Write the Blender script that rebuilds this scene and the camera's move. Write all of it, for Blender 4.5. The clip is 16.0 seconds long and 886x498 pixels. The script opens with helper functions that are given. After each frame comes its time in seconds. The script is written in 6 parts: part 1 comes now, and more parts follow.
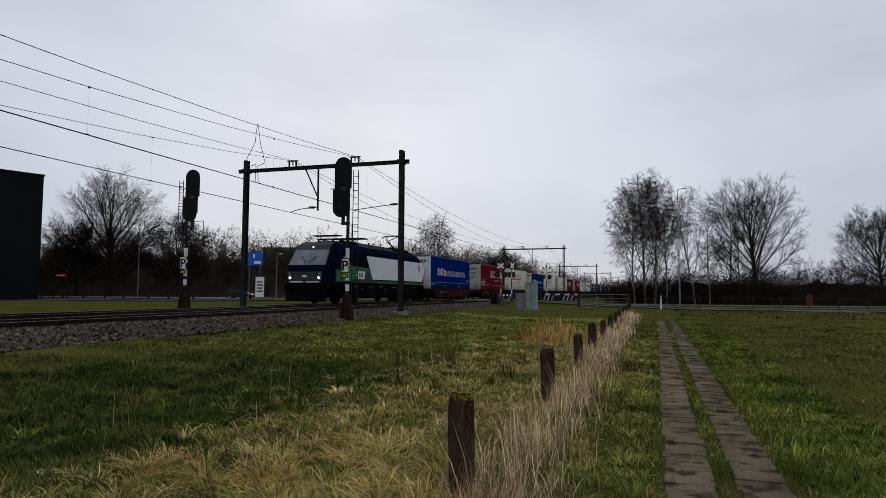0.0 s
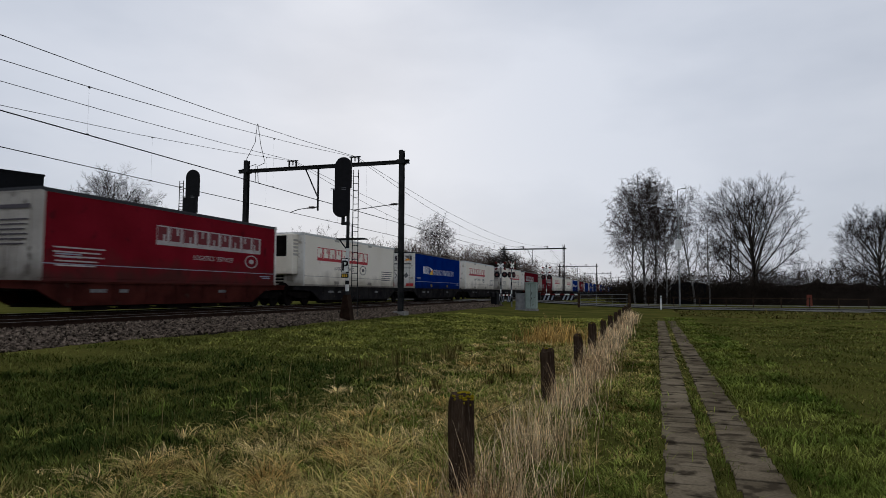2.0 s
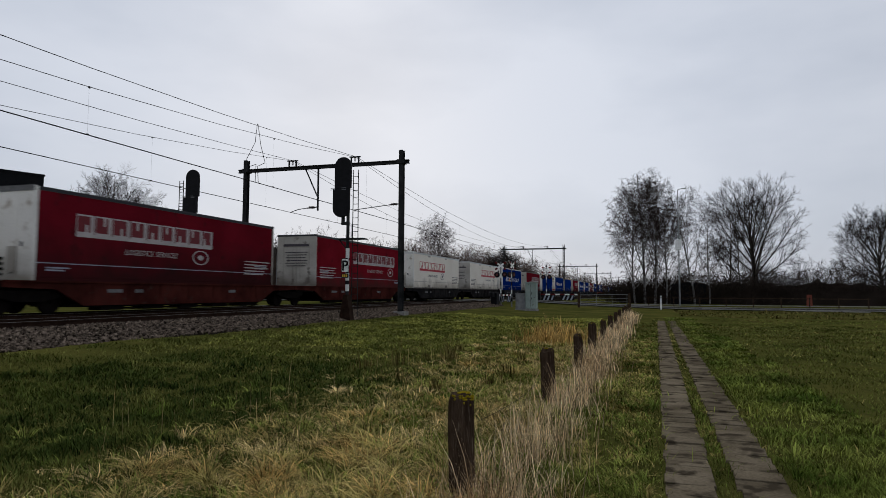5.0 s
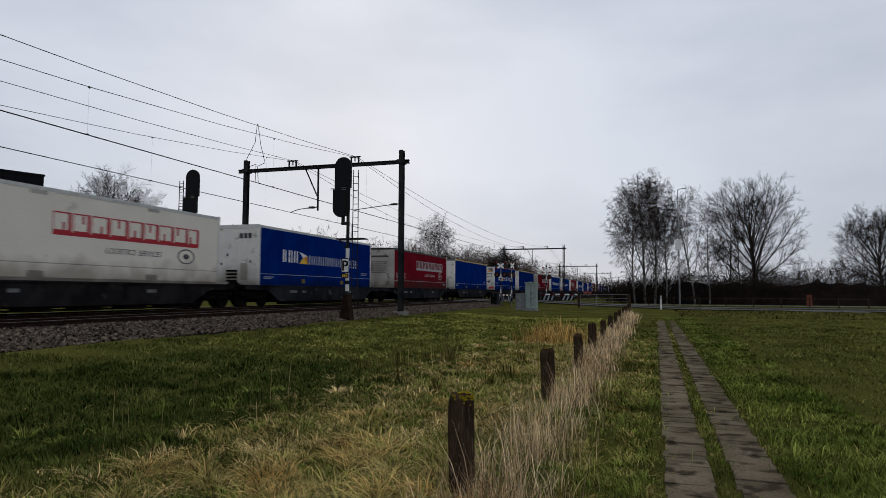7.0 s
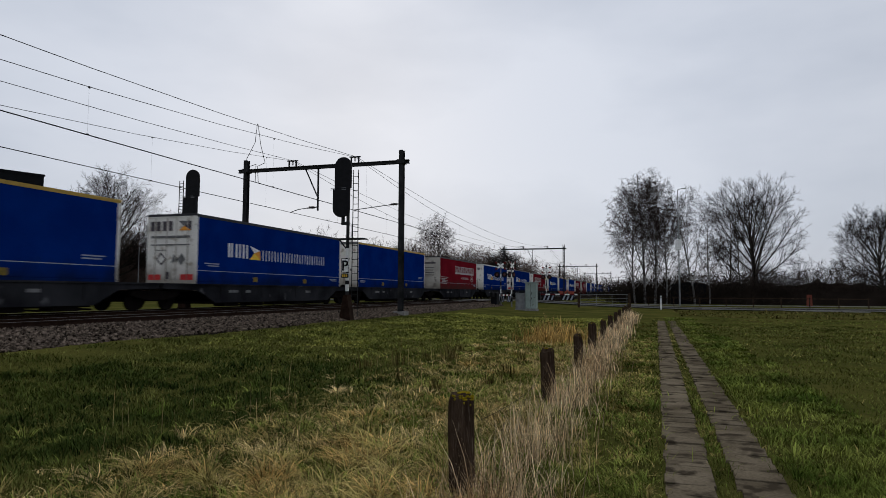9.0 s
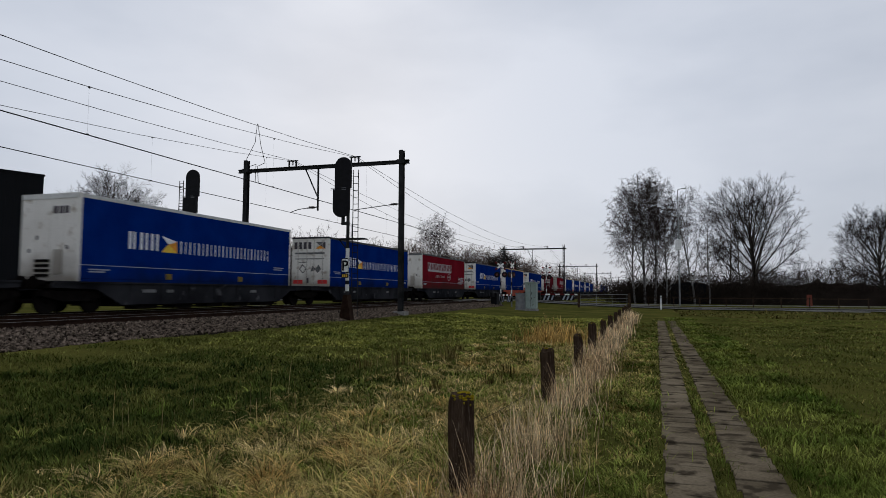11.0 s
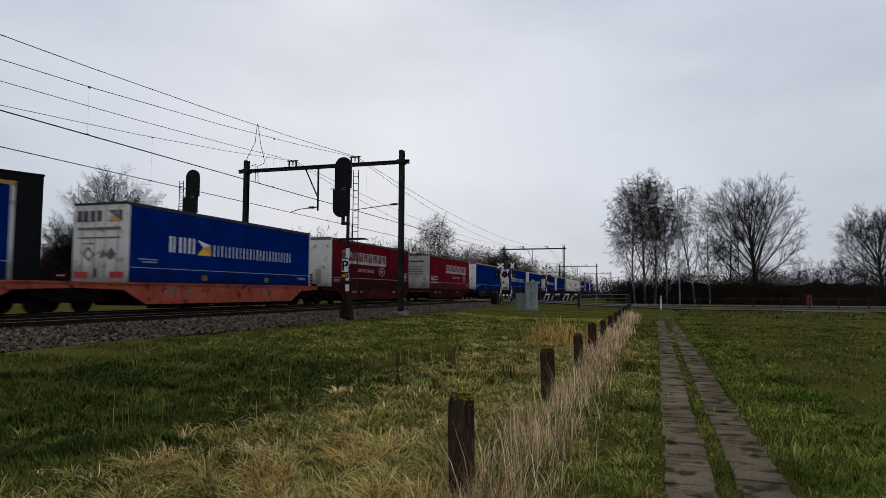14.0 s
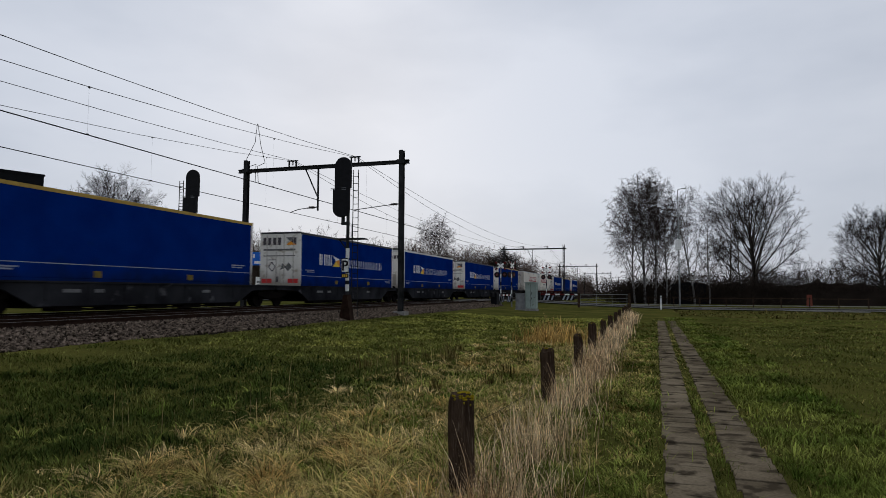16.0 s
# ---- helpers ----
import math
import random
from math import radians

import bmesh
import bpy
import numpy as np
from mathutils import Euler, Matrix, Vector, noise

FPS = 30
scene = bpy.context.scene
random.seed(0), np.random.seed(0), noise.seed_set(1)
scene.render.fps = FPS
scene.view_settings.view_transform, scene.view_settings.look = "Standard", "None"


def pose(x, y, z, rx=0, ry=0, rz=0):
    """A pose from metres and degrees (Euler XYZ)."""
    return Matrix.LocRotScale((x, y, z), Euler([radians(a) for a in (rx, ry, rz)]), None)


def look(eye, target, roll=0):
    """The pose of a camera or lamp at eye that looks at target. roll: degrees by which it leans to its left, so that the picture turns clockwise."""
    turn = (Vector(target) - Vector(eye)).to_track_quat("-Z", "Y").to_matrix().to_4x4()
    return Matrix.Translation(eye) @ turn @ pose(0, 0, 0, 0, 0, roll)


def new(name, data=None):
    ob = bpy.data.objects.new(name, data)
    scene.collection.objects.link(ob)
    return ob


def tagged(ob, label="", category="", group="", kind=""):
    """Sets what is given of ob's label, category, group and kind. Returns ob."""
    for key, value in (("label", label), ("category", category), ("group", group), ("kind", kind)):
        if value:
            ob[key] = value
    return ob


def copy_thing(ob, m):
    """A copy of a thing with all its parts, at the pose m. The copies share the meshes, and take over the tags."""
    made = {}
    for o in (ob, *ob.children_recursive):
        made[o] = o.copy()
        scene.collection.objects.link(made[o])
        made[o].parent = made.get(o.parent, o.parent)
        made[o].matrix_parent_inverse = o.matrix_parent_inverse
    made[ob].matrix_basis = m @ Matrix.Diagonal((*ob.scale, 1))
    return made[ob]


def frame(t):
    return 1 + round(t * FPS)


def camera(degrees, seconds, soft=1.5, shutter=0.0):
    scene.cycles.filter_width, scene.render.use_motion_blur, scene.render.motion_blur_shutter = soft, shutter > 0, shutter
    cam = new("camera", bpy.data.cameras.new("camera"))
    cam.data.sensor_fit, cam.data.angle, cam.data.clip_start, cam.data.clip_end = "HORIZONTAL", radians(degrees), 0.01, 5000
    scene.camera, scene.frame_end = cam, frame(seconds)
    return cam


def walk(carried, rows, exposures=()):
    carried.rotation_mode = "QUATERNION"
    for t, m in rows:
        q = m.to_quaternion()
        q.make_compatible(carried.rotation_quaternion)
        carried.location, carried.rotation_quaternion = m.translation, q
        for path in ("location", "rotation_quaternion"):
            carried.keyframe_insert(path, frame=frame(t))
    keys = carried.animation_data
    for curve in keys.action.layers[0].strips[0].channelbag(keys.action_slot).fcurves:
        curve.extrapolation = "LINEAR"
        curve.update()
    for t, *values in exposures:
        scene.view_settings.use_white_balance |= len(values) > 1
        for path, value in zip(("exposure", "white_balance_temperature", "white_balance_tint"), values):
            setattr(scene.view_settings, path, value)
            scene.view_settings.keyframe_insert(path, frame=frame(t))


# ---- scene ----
# ---------------- camera ----------------
cam = camera(69.4, 16.0, soft=0.7, shutter=0.17)
STAND = pose(0, 0, 1.6, 93.837, 0, 17.622) @ pose(0, 0, 0, 0, 0, 0.263)
walk(cam, [(0, STAND), (16, STAND)], exposures=[(0, 0.0), (16, 0.0)])

# ---------------- sky and sun ----------------
world = bpy.data.worlds.new("overcast_sky")
scene.world = world
world.use_nodes = True
wn, wl = world.node_tree.nodes, world.node_tree.links
wn.clear()
sky = wn.new("ShaderNodeTexSky")
sky.sky_type, sky.sun_disc = "NISHITA", False
sky.sun_elevation, sky.sun_rotation = radians(20), radians(-26)
sky_bg = wn.new("ShaderNodeBackground")
sky_bg.inputs["Strength"].default_value = 0.08
wl.new(sky.outputs[0], sky_bg.inputs["Color"])
coord = wn.new("ShaderNodeTexCoord")
stretch = wn.new("ShaderNodeMapping")
stretch.inputs["Scale"].default_value = (1.0, 1.0, 2.6)
wl.new(coord.outputs["Generated"], stretch.inputs["Vector"])
cloud = wn.new("ShaderNodeTexNoise")
cloud.inputs["Scale"].default_value, cloud.inputs["Detail"].default_value = 1.7, 5.0
cloud.inputs["Roughness"].default_value = 0.5
wl.new(stretch.outputs[0], cloud.inputs["Vector"])
cloud_col = wn.new("ShaderNodeValToRGB")
cloud_col.color_ramp.elements[0].position, cloud_col.color_ramp.elements[0].color = 0.34, (0.495, 0.545, 0.645, 1)
cloud_col.color_ramp.elements[1].position, cloud_col.color_ramp.elements[1].color = 0.66, (0.70, 0.74, 0.83, 1)
wl.new(cloud.outputs["Fac"], cloud_col.inputs[0])
cloud_bg = wn.new("ShaderNodeBackground")
cloud_bg.inputs["Strength"].default_value = 1.0
wl.new(cloud_col.outputs[0], cloud_bg.inputs["Color"])
# unseen upper sky dimmed towards the zenith, added to cut light on the ground
split = wn.new("ShaderNodeSeparateXYZ")
wl.new(coord.outputs["Generated"], split.inputs[0])
thick = wn.new("ShaderNodeMapRange")
thick.interpolation_type = "SMOOTHSTEP"
thick.inputs[1].default_value, thick.inputs[2].default_value, thick.inputs[3].default_value, thick.inputs[4].default_value = 0.45, 1.0, 1.0, 0.56
wl.new(split.outputs[2], thick.inputs[0])
wl.new(thick.outputs[0], cloud_bg.inputs["Strength"])
# brighter where the hidden sun stands
SUNWARD = Vector((-0.36, 0.74, 0.57)).normalized()
toward = wn.new("ShaderNodeVectorMath")
toward.operation = "DOT_PRODUCT"
toward.inputs[1].default_value = SUNWARD
wl.new(coord.outputs["Generated"], toward.inputs[0])
side = wn.new("ShaderNodeMapRange")
side.interpolation_type = "SMOOTHSTEP"
side.inputs[1].default_value, side.inputs[2].default_value, side.inputs[3].default_value, side.inputs[4].default_value = 0.55, 0.96, 0.83, 1.0
wl.new(toward.outputs["Value"], side.inputs[0])
both = wn.new("ShaderNodeMath")
both.operation = "MULTIPLY"
wl.new(side.outputs[0], both.inputs[0])
wl.new(thick.outputs[0], both.inputs[1])
wl.new(both.outputs[0], cloud_bg.inputs["Strength"])
sky_mix = wn.new("ShaderNodeMixShader")
sky_mix.inputs[0].default_value = 0.93
wl.new(sky_bg.outputs[0], sky_mix.inputs[1])
wl.new(cloud_bg.outputs[0], sky_mix.inputs[2])
sky_out = wn.new("ShaderNodeOutputWorld")
wl.new(sky_mix.outputs[0], sky_out.inputs["Surface"])

sun = new("sun", bpy.data.lights.new("sun", "SUN"))
sun.data.energy, sun.data.angle, sun.data.color = 0.62, radians(25), (1.0, 0.96, 0.9)
sun.matrix_world = look(SUNWARD * 100, (0, 0, 0))


# ---------------- materials ----------------
def mat(name, c1, c2=None, rough=0.8, metal=0.0, scale=6.0, bump=0.0, fine=60.0, wear=None, wear_at=0.62, by_piece=0.0, coords="Object", squash=None, spec=None, splash=None, grain=1.0, island=0.0):
    """A surface of two tones in a coarse and a fine grain, with optional patches of wear."""
    m = bpy.data.materials.new(name)
    m.use_nodes = True
    n, l = m.node_tree.nodes, m.node_tree.links
    b = n["Principled BSDF"]
    b.inputs["Roughness"].default_value, b.inputs["Metallic"].default_value = rough, metal
    spec = spec if spec is not None else (.25 if rough < .6 else .07)
    b.inputs["Specular IOR Level"].default_value = spec
    if spec < .1:
        b.inputs["IOR"].default_value = 1.02     # matt and porous
    c2 = c2 or tuple(min(1, v * 1.25) for v in c1)
    tc = n.new("ShaderNodeTexCoord")
    vec = tc.outputs[coords] if coords != "World" else n.new("ShaderNodeNewGeometry").outputs["Position"]
    if squash:
        mp = n.new("ShaderNodeMapping")
        mp.inputs["Scale"].default_value = squash
        l.new(vec, mp.inputs["Vector"])
        vec = mp.outputs[0]
    big = n.new("ShaderNodeTexNoise")
    big.inputs["Scale"].default_value, big.inputs["Detail"].default_value = scale, 4
    small = n.new("ShaderNodeTexNoise")
    small.inputs["Scale"].default_value, small.inputs["Detail"].default_value = fine, 3
    l.new(vec, big.inputs["Vector"])
    l.new(vec, small.inputs["Vector"])
    ramp = n.new("ShaderNodeMapRange")
    ramp.inputs[1].default_value, ramp.inputs[2].default_value = 0.35, 0.65
    l.new(big.outputs["Fac"], ramp.inputs[0])
    mix = n.new("ShaderNodeMix")
    mix.data_type = "RGBA"
    mix.inputs[6].default_value, mix.inputs[7].default_value = (*c1, 1), (*c2, 1)
    l.new(ramp.outputs[0], mix.inputs[0])
    col = mix.outputs[2]
    gm = n.new("ShaderNodeMapRange")
    gm.inputs[1].default_value, gm.inputs[2].default_value, gm.inputs[3].default_value, gm.inputs[4].default_value = 0.25, 0.75, 1 - .22 * grain, 1 + .2 * grain
    l.new(small.outputs["Fac"], gm.inputs[0])
    mul = n.new("ShaderNodeVectorMath")
    mul.operation = "SCALE"
    l.new(col, mul.inputs[0])
    l.new(gm.outputs[0], mul.inputs["Scale"])
    col = mul.outputs[0]
    if wear:
        wr = n.new("ShaderNodeTexNoise")
        wr.inputs["Scale"].default_value, wr.inputs["Detail"].default_value = scale * 2.7, 6
        l.new(vec, wr.inputs["Vector"])
        wm = n.new("ShaderNodeMapRange")
        wm.inputs[1].default_value, wm.inputs[2].default_value = wear_at, wear_at + 0.1
        l.new(wr.outputs["Fac"], wm.inputs[0])
        mw = n.new("ShaderNodeMix")
        mw.data_type = "RGBA"
        mw.inputs[7].default_value = (*wear, 1)
        l.new(wm.outputs[0], mw.inputs[0])
        l.new(col, mw.inputs[6])
        col = mw.outputs[2]
    if splash:
        # road dirt thrown up from below, in ragged streaks
        tone, z0, z1 = splash
        sep = n.new("ShaderNodeSeparateXYZ")
        l.new(tc.outputs["Object"], sep.inputs[0])
        rag = n.new("ShaderNodeTexNoise")
        rag.inputs["Scale"].default_value, rag.inputs["Detail"].default_value = 1.1, 7
        l.new(tc.outputs["Object"], rag.inputs["Vector"])
        ad = n.new("ShaderNodeMath")
        ad.operation = "MULTIPLY_ADD"
        ad.inputs[1].default_value = -1.6
        l.new(rag.outputs["Fac"], ad.inputs[0])
        l.new(sep.outputs[2], ad.inputs[2])
        sm = n.new("ShaderNodeMapRange")
        sm.inputs[1].default_value, sm.inputs[2].default_value, sm.inputs[3].default_value, sm.inputs[4].default_value = z0 - .8, z1 - .8, .85, 0
        l.new(ad.outputs[0], sm.inputs[0])
        ms = n.new("ShaderNodeMix")
        ms.data_type = "RGBA"
        ms.inputs[7].default_value = (*tone, 1)
        l.new(sm.outputs[0], ms.inputs[0])
        l.new(col, ms.inputs[6])
        col = ms.outputs[2]
    if island:
        geo = n.new("ShaderNodeNewGeometry")
        im = n.new("ShaderNodeMapRange")
        im.inputs[3].default_value, im.inputs[4].default_value = 1 - island, 1 + island
        l.new(geo.outputs["Random Per Island"], im.inputs[0])
        m3 = n.new("ShaderNodeVectorMath")
        m3.operation = "SCALE"
        l.new(col, m3.inputs[0])
        l.new(im.outputs[0], m3.inputs["Scale"])
        col = m3.outputs[0]
    if by_piece:
        oi = n.new("ShaderNodeObjectInfo")
        geo = n.new("ShaderNodeNewGeometry")
        add = n.new("ShaderNodeMath")
        add.operation = "ADD"
        l.new(oi.outputs["Random"], add.inputs[0])
        l.new(geo.outputs["Random Per Island"], add.inputs[1])
        pm = n.new("ShaderNodeMapRange")
        pm.inputs[1].default_value, pm.inputs[2].default_value = 0, 2
        pm.inputs[3].default_value, pm.inputs[4].default_value = 1 - by_piece, 1 + by_piece
        l.new(add.outputs[0], pm.inputs[0])
        m2 = n.new("ShaderNodeVectorMath")
        m2.operation = "SCALE"
        l.new(col, m2.inputs[0])
        l.new(pm.outputs[0], m2.inputs["Scale"])
        col = m2.outputs[0]
    l.new(col, b.inputs["Base Color"])
    if bump:
        bp = n.new("ShaderNodeBump")
        bp.inputs["Strength"].default_value, bp.inputs["Distance"].default_value = bump, 0.02
        l.new(small.outputs["Fac"], bp.inputs["Height"])
        l.new(bp.outputs[0], b.inputs["Normal"])
    return m


def glow(name, color, strength):
    m = bpy.data.materials.new(name)
    m.use_nodes = True
    b = m.node_tree.nodes["Principled BSDF"]
    b.inputs["Base Color"].default_value = (*color, 1)
    b.inputs["Emission Color"].default_value = (*color, 1)
    b.inputs["Emission Strength"].default_value = strength
    return m


M = {
    # ballast bed near-black: shade in the gaps between stones is painted into its colour
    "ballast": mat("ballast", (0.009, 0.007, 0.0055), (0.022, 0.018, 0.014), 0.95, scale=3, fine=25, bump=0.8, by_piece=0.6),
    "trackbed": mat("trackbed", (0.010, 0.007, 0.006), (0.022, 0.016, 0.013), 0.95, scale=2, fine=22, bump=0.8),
    "stone": mat("stone", (0.012, 0.009, 0.007), (0.235, 0.182, 0.140), 0.9, scale=9, fine=30, by_piece=0.95),
    "rail": mat("rail", (0.022, 0.013, 0.009), (0.038, 0.022, 0.016), 0.7, metal=0.3, scale=4),
    "railhead": mat("railhead", (0.16, 0.15, 0.145), rough=0.5, metal=0.8, scale=3),
    "sleeper": mat("sleeper", (0.016, 0.012, 0.010), (0.030, 0.023, 0.019), 0.9, scale=5, bump=0.3, by_piece=0.3, coords="World"),
    "mast": mat("mast", (0.022, 0.023, 0.024), (0.042, 0.042, 0.042), 0.65, metal=0.2, scale=2, wear=(0.09, 0.075, 0.06), wear_at=0.66),
    "wire": mat("wire", (0.02, 0.02, 0.02), rough=0.6, metal=0.4),
    "black": mat("black", (0.006, 0.006, 0.007), (0.010, 0.010, 0.012), 0.6, spec=.12),
    "insulator": mat("insulator", (0.03, 0.02, 0.018), rough=0.3),
    "concrete": mat("concrete", (0.20, 0.195, 0.185), (0.30, 0.29, 0.27), 0.9, scale=3, bump=0.2, wear=(0.12, 0.12, 0.10)),
    "white": mat("white", (0.66, 0.66, 0.64), (0.76, 0.76, 0.74), 0.5, scale=2, wear=(0.42, 0.40, 0.36), wear_at=0.68),
    "plain_white": mat("plain_white", (0.78, 0.78, 0.76), rough=0.5),
    "galvanised": mat("galvanised", (0.16, 0.165, 0.17), (0.24, 0.245, 0.25), 0.5, metal=.5, scale=3),
    "yellow": mat("yellow", (0.65, 0.42, 0.05), rough=0.5),
    "red": mat("red", (0.50, 0.03, 0.03), rough=0.5),
    "blue_sign": mat("blue_sign", (0.01, 0.12, 0.55), rough=0.4),
}


# ---------------- building helpers ----------------
def box(bm, x0, x1, y0, y1, z0, z1):
    v = [bm.verts.new((x, y, z)) for x in (x0, x1) for y in (y0, y1) for z in (z0, z1)]
    for q in ((0, 1, 3, 2), (4, 6, 7, 5), (0, 4, 5, 1), (2, 3, 7, 6), (0, 2, 6, 4), (1, 5, 7, 3)):
        bm.faces.new([v[k] for k in q])
    return v


def rod(bm, a, b, r, r2=None, n=6, cap=True):
    """A round bar from a to b."""
    a, b = Vector(a), Vector(b)
    r2 = r if r2 is None else r2
    d = (b - a).normalized()
    u = d.orthogonal().normalized()
    w = d.cross(u)
    ra = [bm.verts.new(a + (u * math.cos(6.28318 * k / n) + w * math.sin(6.28318 * k / n)) * r) for k in range(n)]
    rb = [bm.verts.new(b + (u * math.cos(6.28318 * k / n) + w * math.sin(6.28318 * k / n)) * r2) for k in range(n)]
    for k in range(n):
        bm.faces.new((ra[k], ra[(k + 1) % n], rb[(k + 1) % n], rb[k]))
    if cap:
        bm.faces.new(ra[::-1])
        bm.faces.new(rb)


def beam(bm, a, b, w, h):
    """A rectangular bar from a to b, w wide and h high."""
    a, b = Vector(a), Vector(b)
    d = (b - a).normalized()
    side = d.cross(Vector((0, 0, 1)))
    if side.length < 0.01:
        side = Vector((1, 0, 0))
    side.normalize()
    up = side.cross(d).normalized()
    c = [side * (w / 2) + up * (h / 2), side * (-w / 2) + up * (h / 2), side * (-w / 2) - up * (h / 2), side * (w / 2) - up * (h / 2)]
    va, vb = [bm.verts.new(a + k) for k in c], [bm.verts.new(b + k) for k in c]
    for k in range(4):
        bm.faces.new((va[k], va[(k + 1) % 4], vb[(k + 1) % 4], vb[k]))
    bm.faces.new(va[::-1])
    bm.faces.new(vb)


def prism(bm, outline, axis, lo, hi):
    """Pushes a 2D outline along x, y or z, from lo to hi."""
    def place(p, q):
        return {"x": (q, p[0], p[1]), "y": (p[0], q, p[1]), "z": (p[0], p[1], q)}[axis]
    a = [bm.verts.new(place(p, lo)) for p in outline]
    b = [bm.verts.new(place(p, hi)) for p in outline]
    n = len(outline)
    for k in range(n):
        bm.faces.new((a[k], a[(k + 1) % n], b[(k + 1) % n], b[k]))
    bm.faces.new(a[::-1])
    bm.faces.new(b)


def finish(name, bm, material, bevel=0.0):
    bmesh.ops.recalc_face_normals(bm, faces=bm.faces)
    if bevel:
        bmesh.ops.bevel(bm, geom=bm.edges[:], offset=bevel, segments=2, affect="EDGES", profile=0.5, clamp_overlap=True)
    me = bpy.data.meshes.new(name)
    bm.to_mesh(me)
    bm.free()
    me.materials.append(material)
    return me


def part(name, bm, material, parent=None, label="", bevel=0.0):
    ob = new(name, finish(name, bm, material, bevel))
    if parent:
        ob.parent = parent
    if label:
        ob["label"] = label
    return ob


def made(name, draw, material, parent=None, label="", bevel=0.0):
    bm = bmesh.new()
    draw(bm)
    return part(name, bm, material, parent, label, bevel)


def thing(name, x, y, z, label, category, group="", rz=0):
    ob = new(name)
    ob.matrix_basis = pose(x, y, z, 0, 0, rz)
    return tagged(ob, label, category, group)


def from_lists(name, verts, faces, material, smooth=False):
    me = bpy.data.meshes.new(name)
    me.from_pydata(verts, [], faces)
    me.materials.append(material)
    if smooth:
        me.polygons.foreach_set("use_smooth", [True] * len(faces))
    return new(name, me)


# ---------------- ground ----------------
RAIL_Z = 0.803
NEAR, FAR = -15.7, -19.72        # centre lines of the two tracks
BED = 0.60


def lerp(v, pts):
    return float(np.interp(v, [p[0] for p in pts], [p[1] for p in pts]))


def ramp(y):
    """How far a point lies on the level crossing, which lifts the ground."""
    return max(0.0, 1 - max(0, abs(y - 66.5) - 4.0) / 5.0)


def ground_z(x, y):
    base = lerp(x, [(-24.5, 0.3), (-22.9, 0.36), (-22.0, 0.30), (-13.5, 0.30), (-12.3, 0.33), (-9.5, 0.12), (-6.0, 0.0), (4000, 0.0)])
    k = ramp(y)
    if k > 0:
        road = lerp(x, [(-60, 0.3), (-26, 0.66), (-22, 0.70), (-13, 0.70), (-4, 0.25), (4, 0.02), (4000, 0.0)])
        base = base + (max(base, road) - base) * k * k * (3 - 2 * k)
    near = max(0, 1 - math.hypot(x, y - 15) / 60)
    lump = noise.noise((x * 0.35, y * 0.35, 0)) * 0.05 + noise.noise((x * 1.3, y * 1.3, 5)) * 0.03
    if -0.35 < x < 2.1 and 2 < y < 50:
        lump *= 0.15
    # a shallow dip on the field's far side
    dip = -0.18 * math.exp(-((y - 50) / 3.0) ** 2) if x > 3 else 0.0
    return base + lump * near + dip * min(1, max(0, (x - 3) / 3))


def build_ground():
    xs = sorted(set([-3000, -1500, -700, -350, -200, -140, -100, -80, -60, -50, -42, -36, -31, -27.5] + [round(v, 2) for v in np.arange(-25, 12.01, 0.4)]
                    + [13, 14.5, 16, 18, 20, 23, 26, 30, 35, 42, 50, 70, 100, 150, 250, 500, 1200, 3000]))
    ys = sorted(set([-3000, -1000, -300, -100, -40, -20, -10, -5] + [round(v, 2) for v in np.arange(-2, 34.01, 0.4)] + [round(v, 1) for v in np.arange(35, 90, 1.0)]
                    + [95, 100, 110, 120, 140, 170, 200, 260, 350, 500, 800, 1500, 3000]))
    verts = [(x, y, ground_z(x, y)) for y in ys for x in xs]
    w = len(xs)
    faces = [(j * w + i, j * w + i + 1, (j + 1) * w + i + 1, (j + 1) * w + i) for j in range(len(ys) - 1) for i in range(w - 1)]
    ob = from_lists("ground", verts, faces, M["turf"], True)
    return tagged(ob, "damp winter meadow of short green and straw-coloured grass", "ground", kind="structure")


def turf_material():
    m = mat("turf", (0.057, 0.062, 0.0145), (0.105, 0.100, 0.0255), 0.95, scale=0.35, fine=9, bump=0.6, spec=0.04)
    n, l = m.node_tree.nodes, m.node_tree.links
    b = n["Principled BSDF"]
    base = b.inputs["Base Color"].links[0].from_socket
    tc = n.new("ShaderNodeTexCoord")
    # straw and bare patches with their own ragged shapes
    for scale, at, tone in ((0.5, 0.58, (0.078, 0.062, 0.024)), (2.2, 0.58, (0.016, 0.014, 0.007))):
        nz = n.new("ShaderNodeTexNoise")
        nz.inputs["Scale"].default_value, nz.inputs["Detail"].default_value, nz.inputs["Roughness"].default_value = scale, 8, 0.65
        l.new(tc.outputs["Object"], nz.inputs["Vector"])
        mr = n.new("ShaderNodeMapRange")
        mr.inputs[1].default_value, mr.inputs[2].default_value, mr.inputs[4].default_value = at, at + 0.14, 0.8
        l.new(nz.outputs["Fac"], mr.inputs[0])
        mx = n.new("ShaderNodeMix")
        mx.data_type = "RGBA"
        mx.inputs[7].default_value = (*tone, 1)
        l.new(mr.outputs[0], mx.inputs[0])
        l.new(base, mx.inputs[6])
        base = mx.outputs[2]
    l.new(base, b.inputs["Base Color"])
    return m


M["turf"] = turf_material()
build_ground()


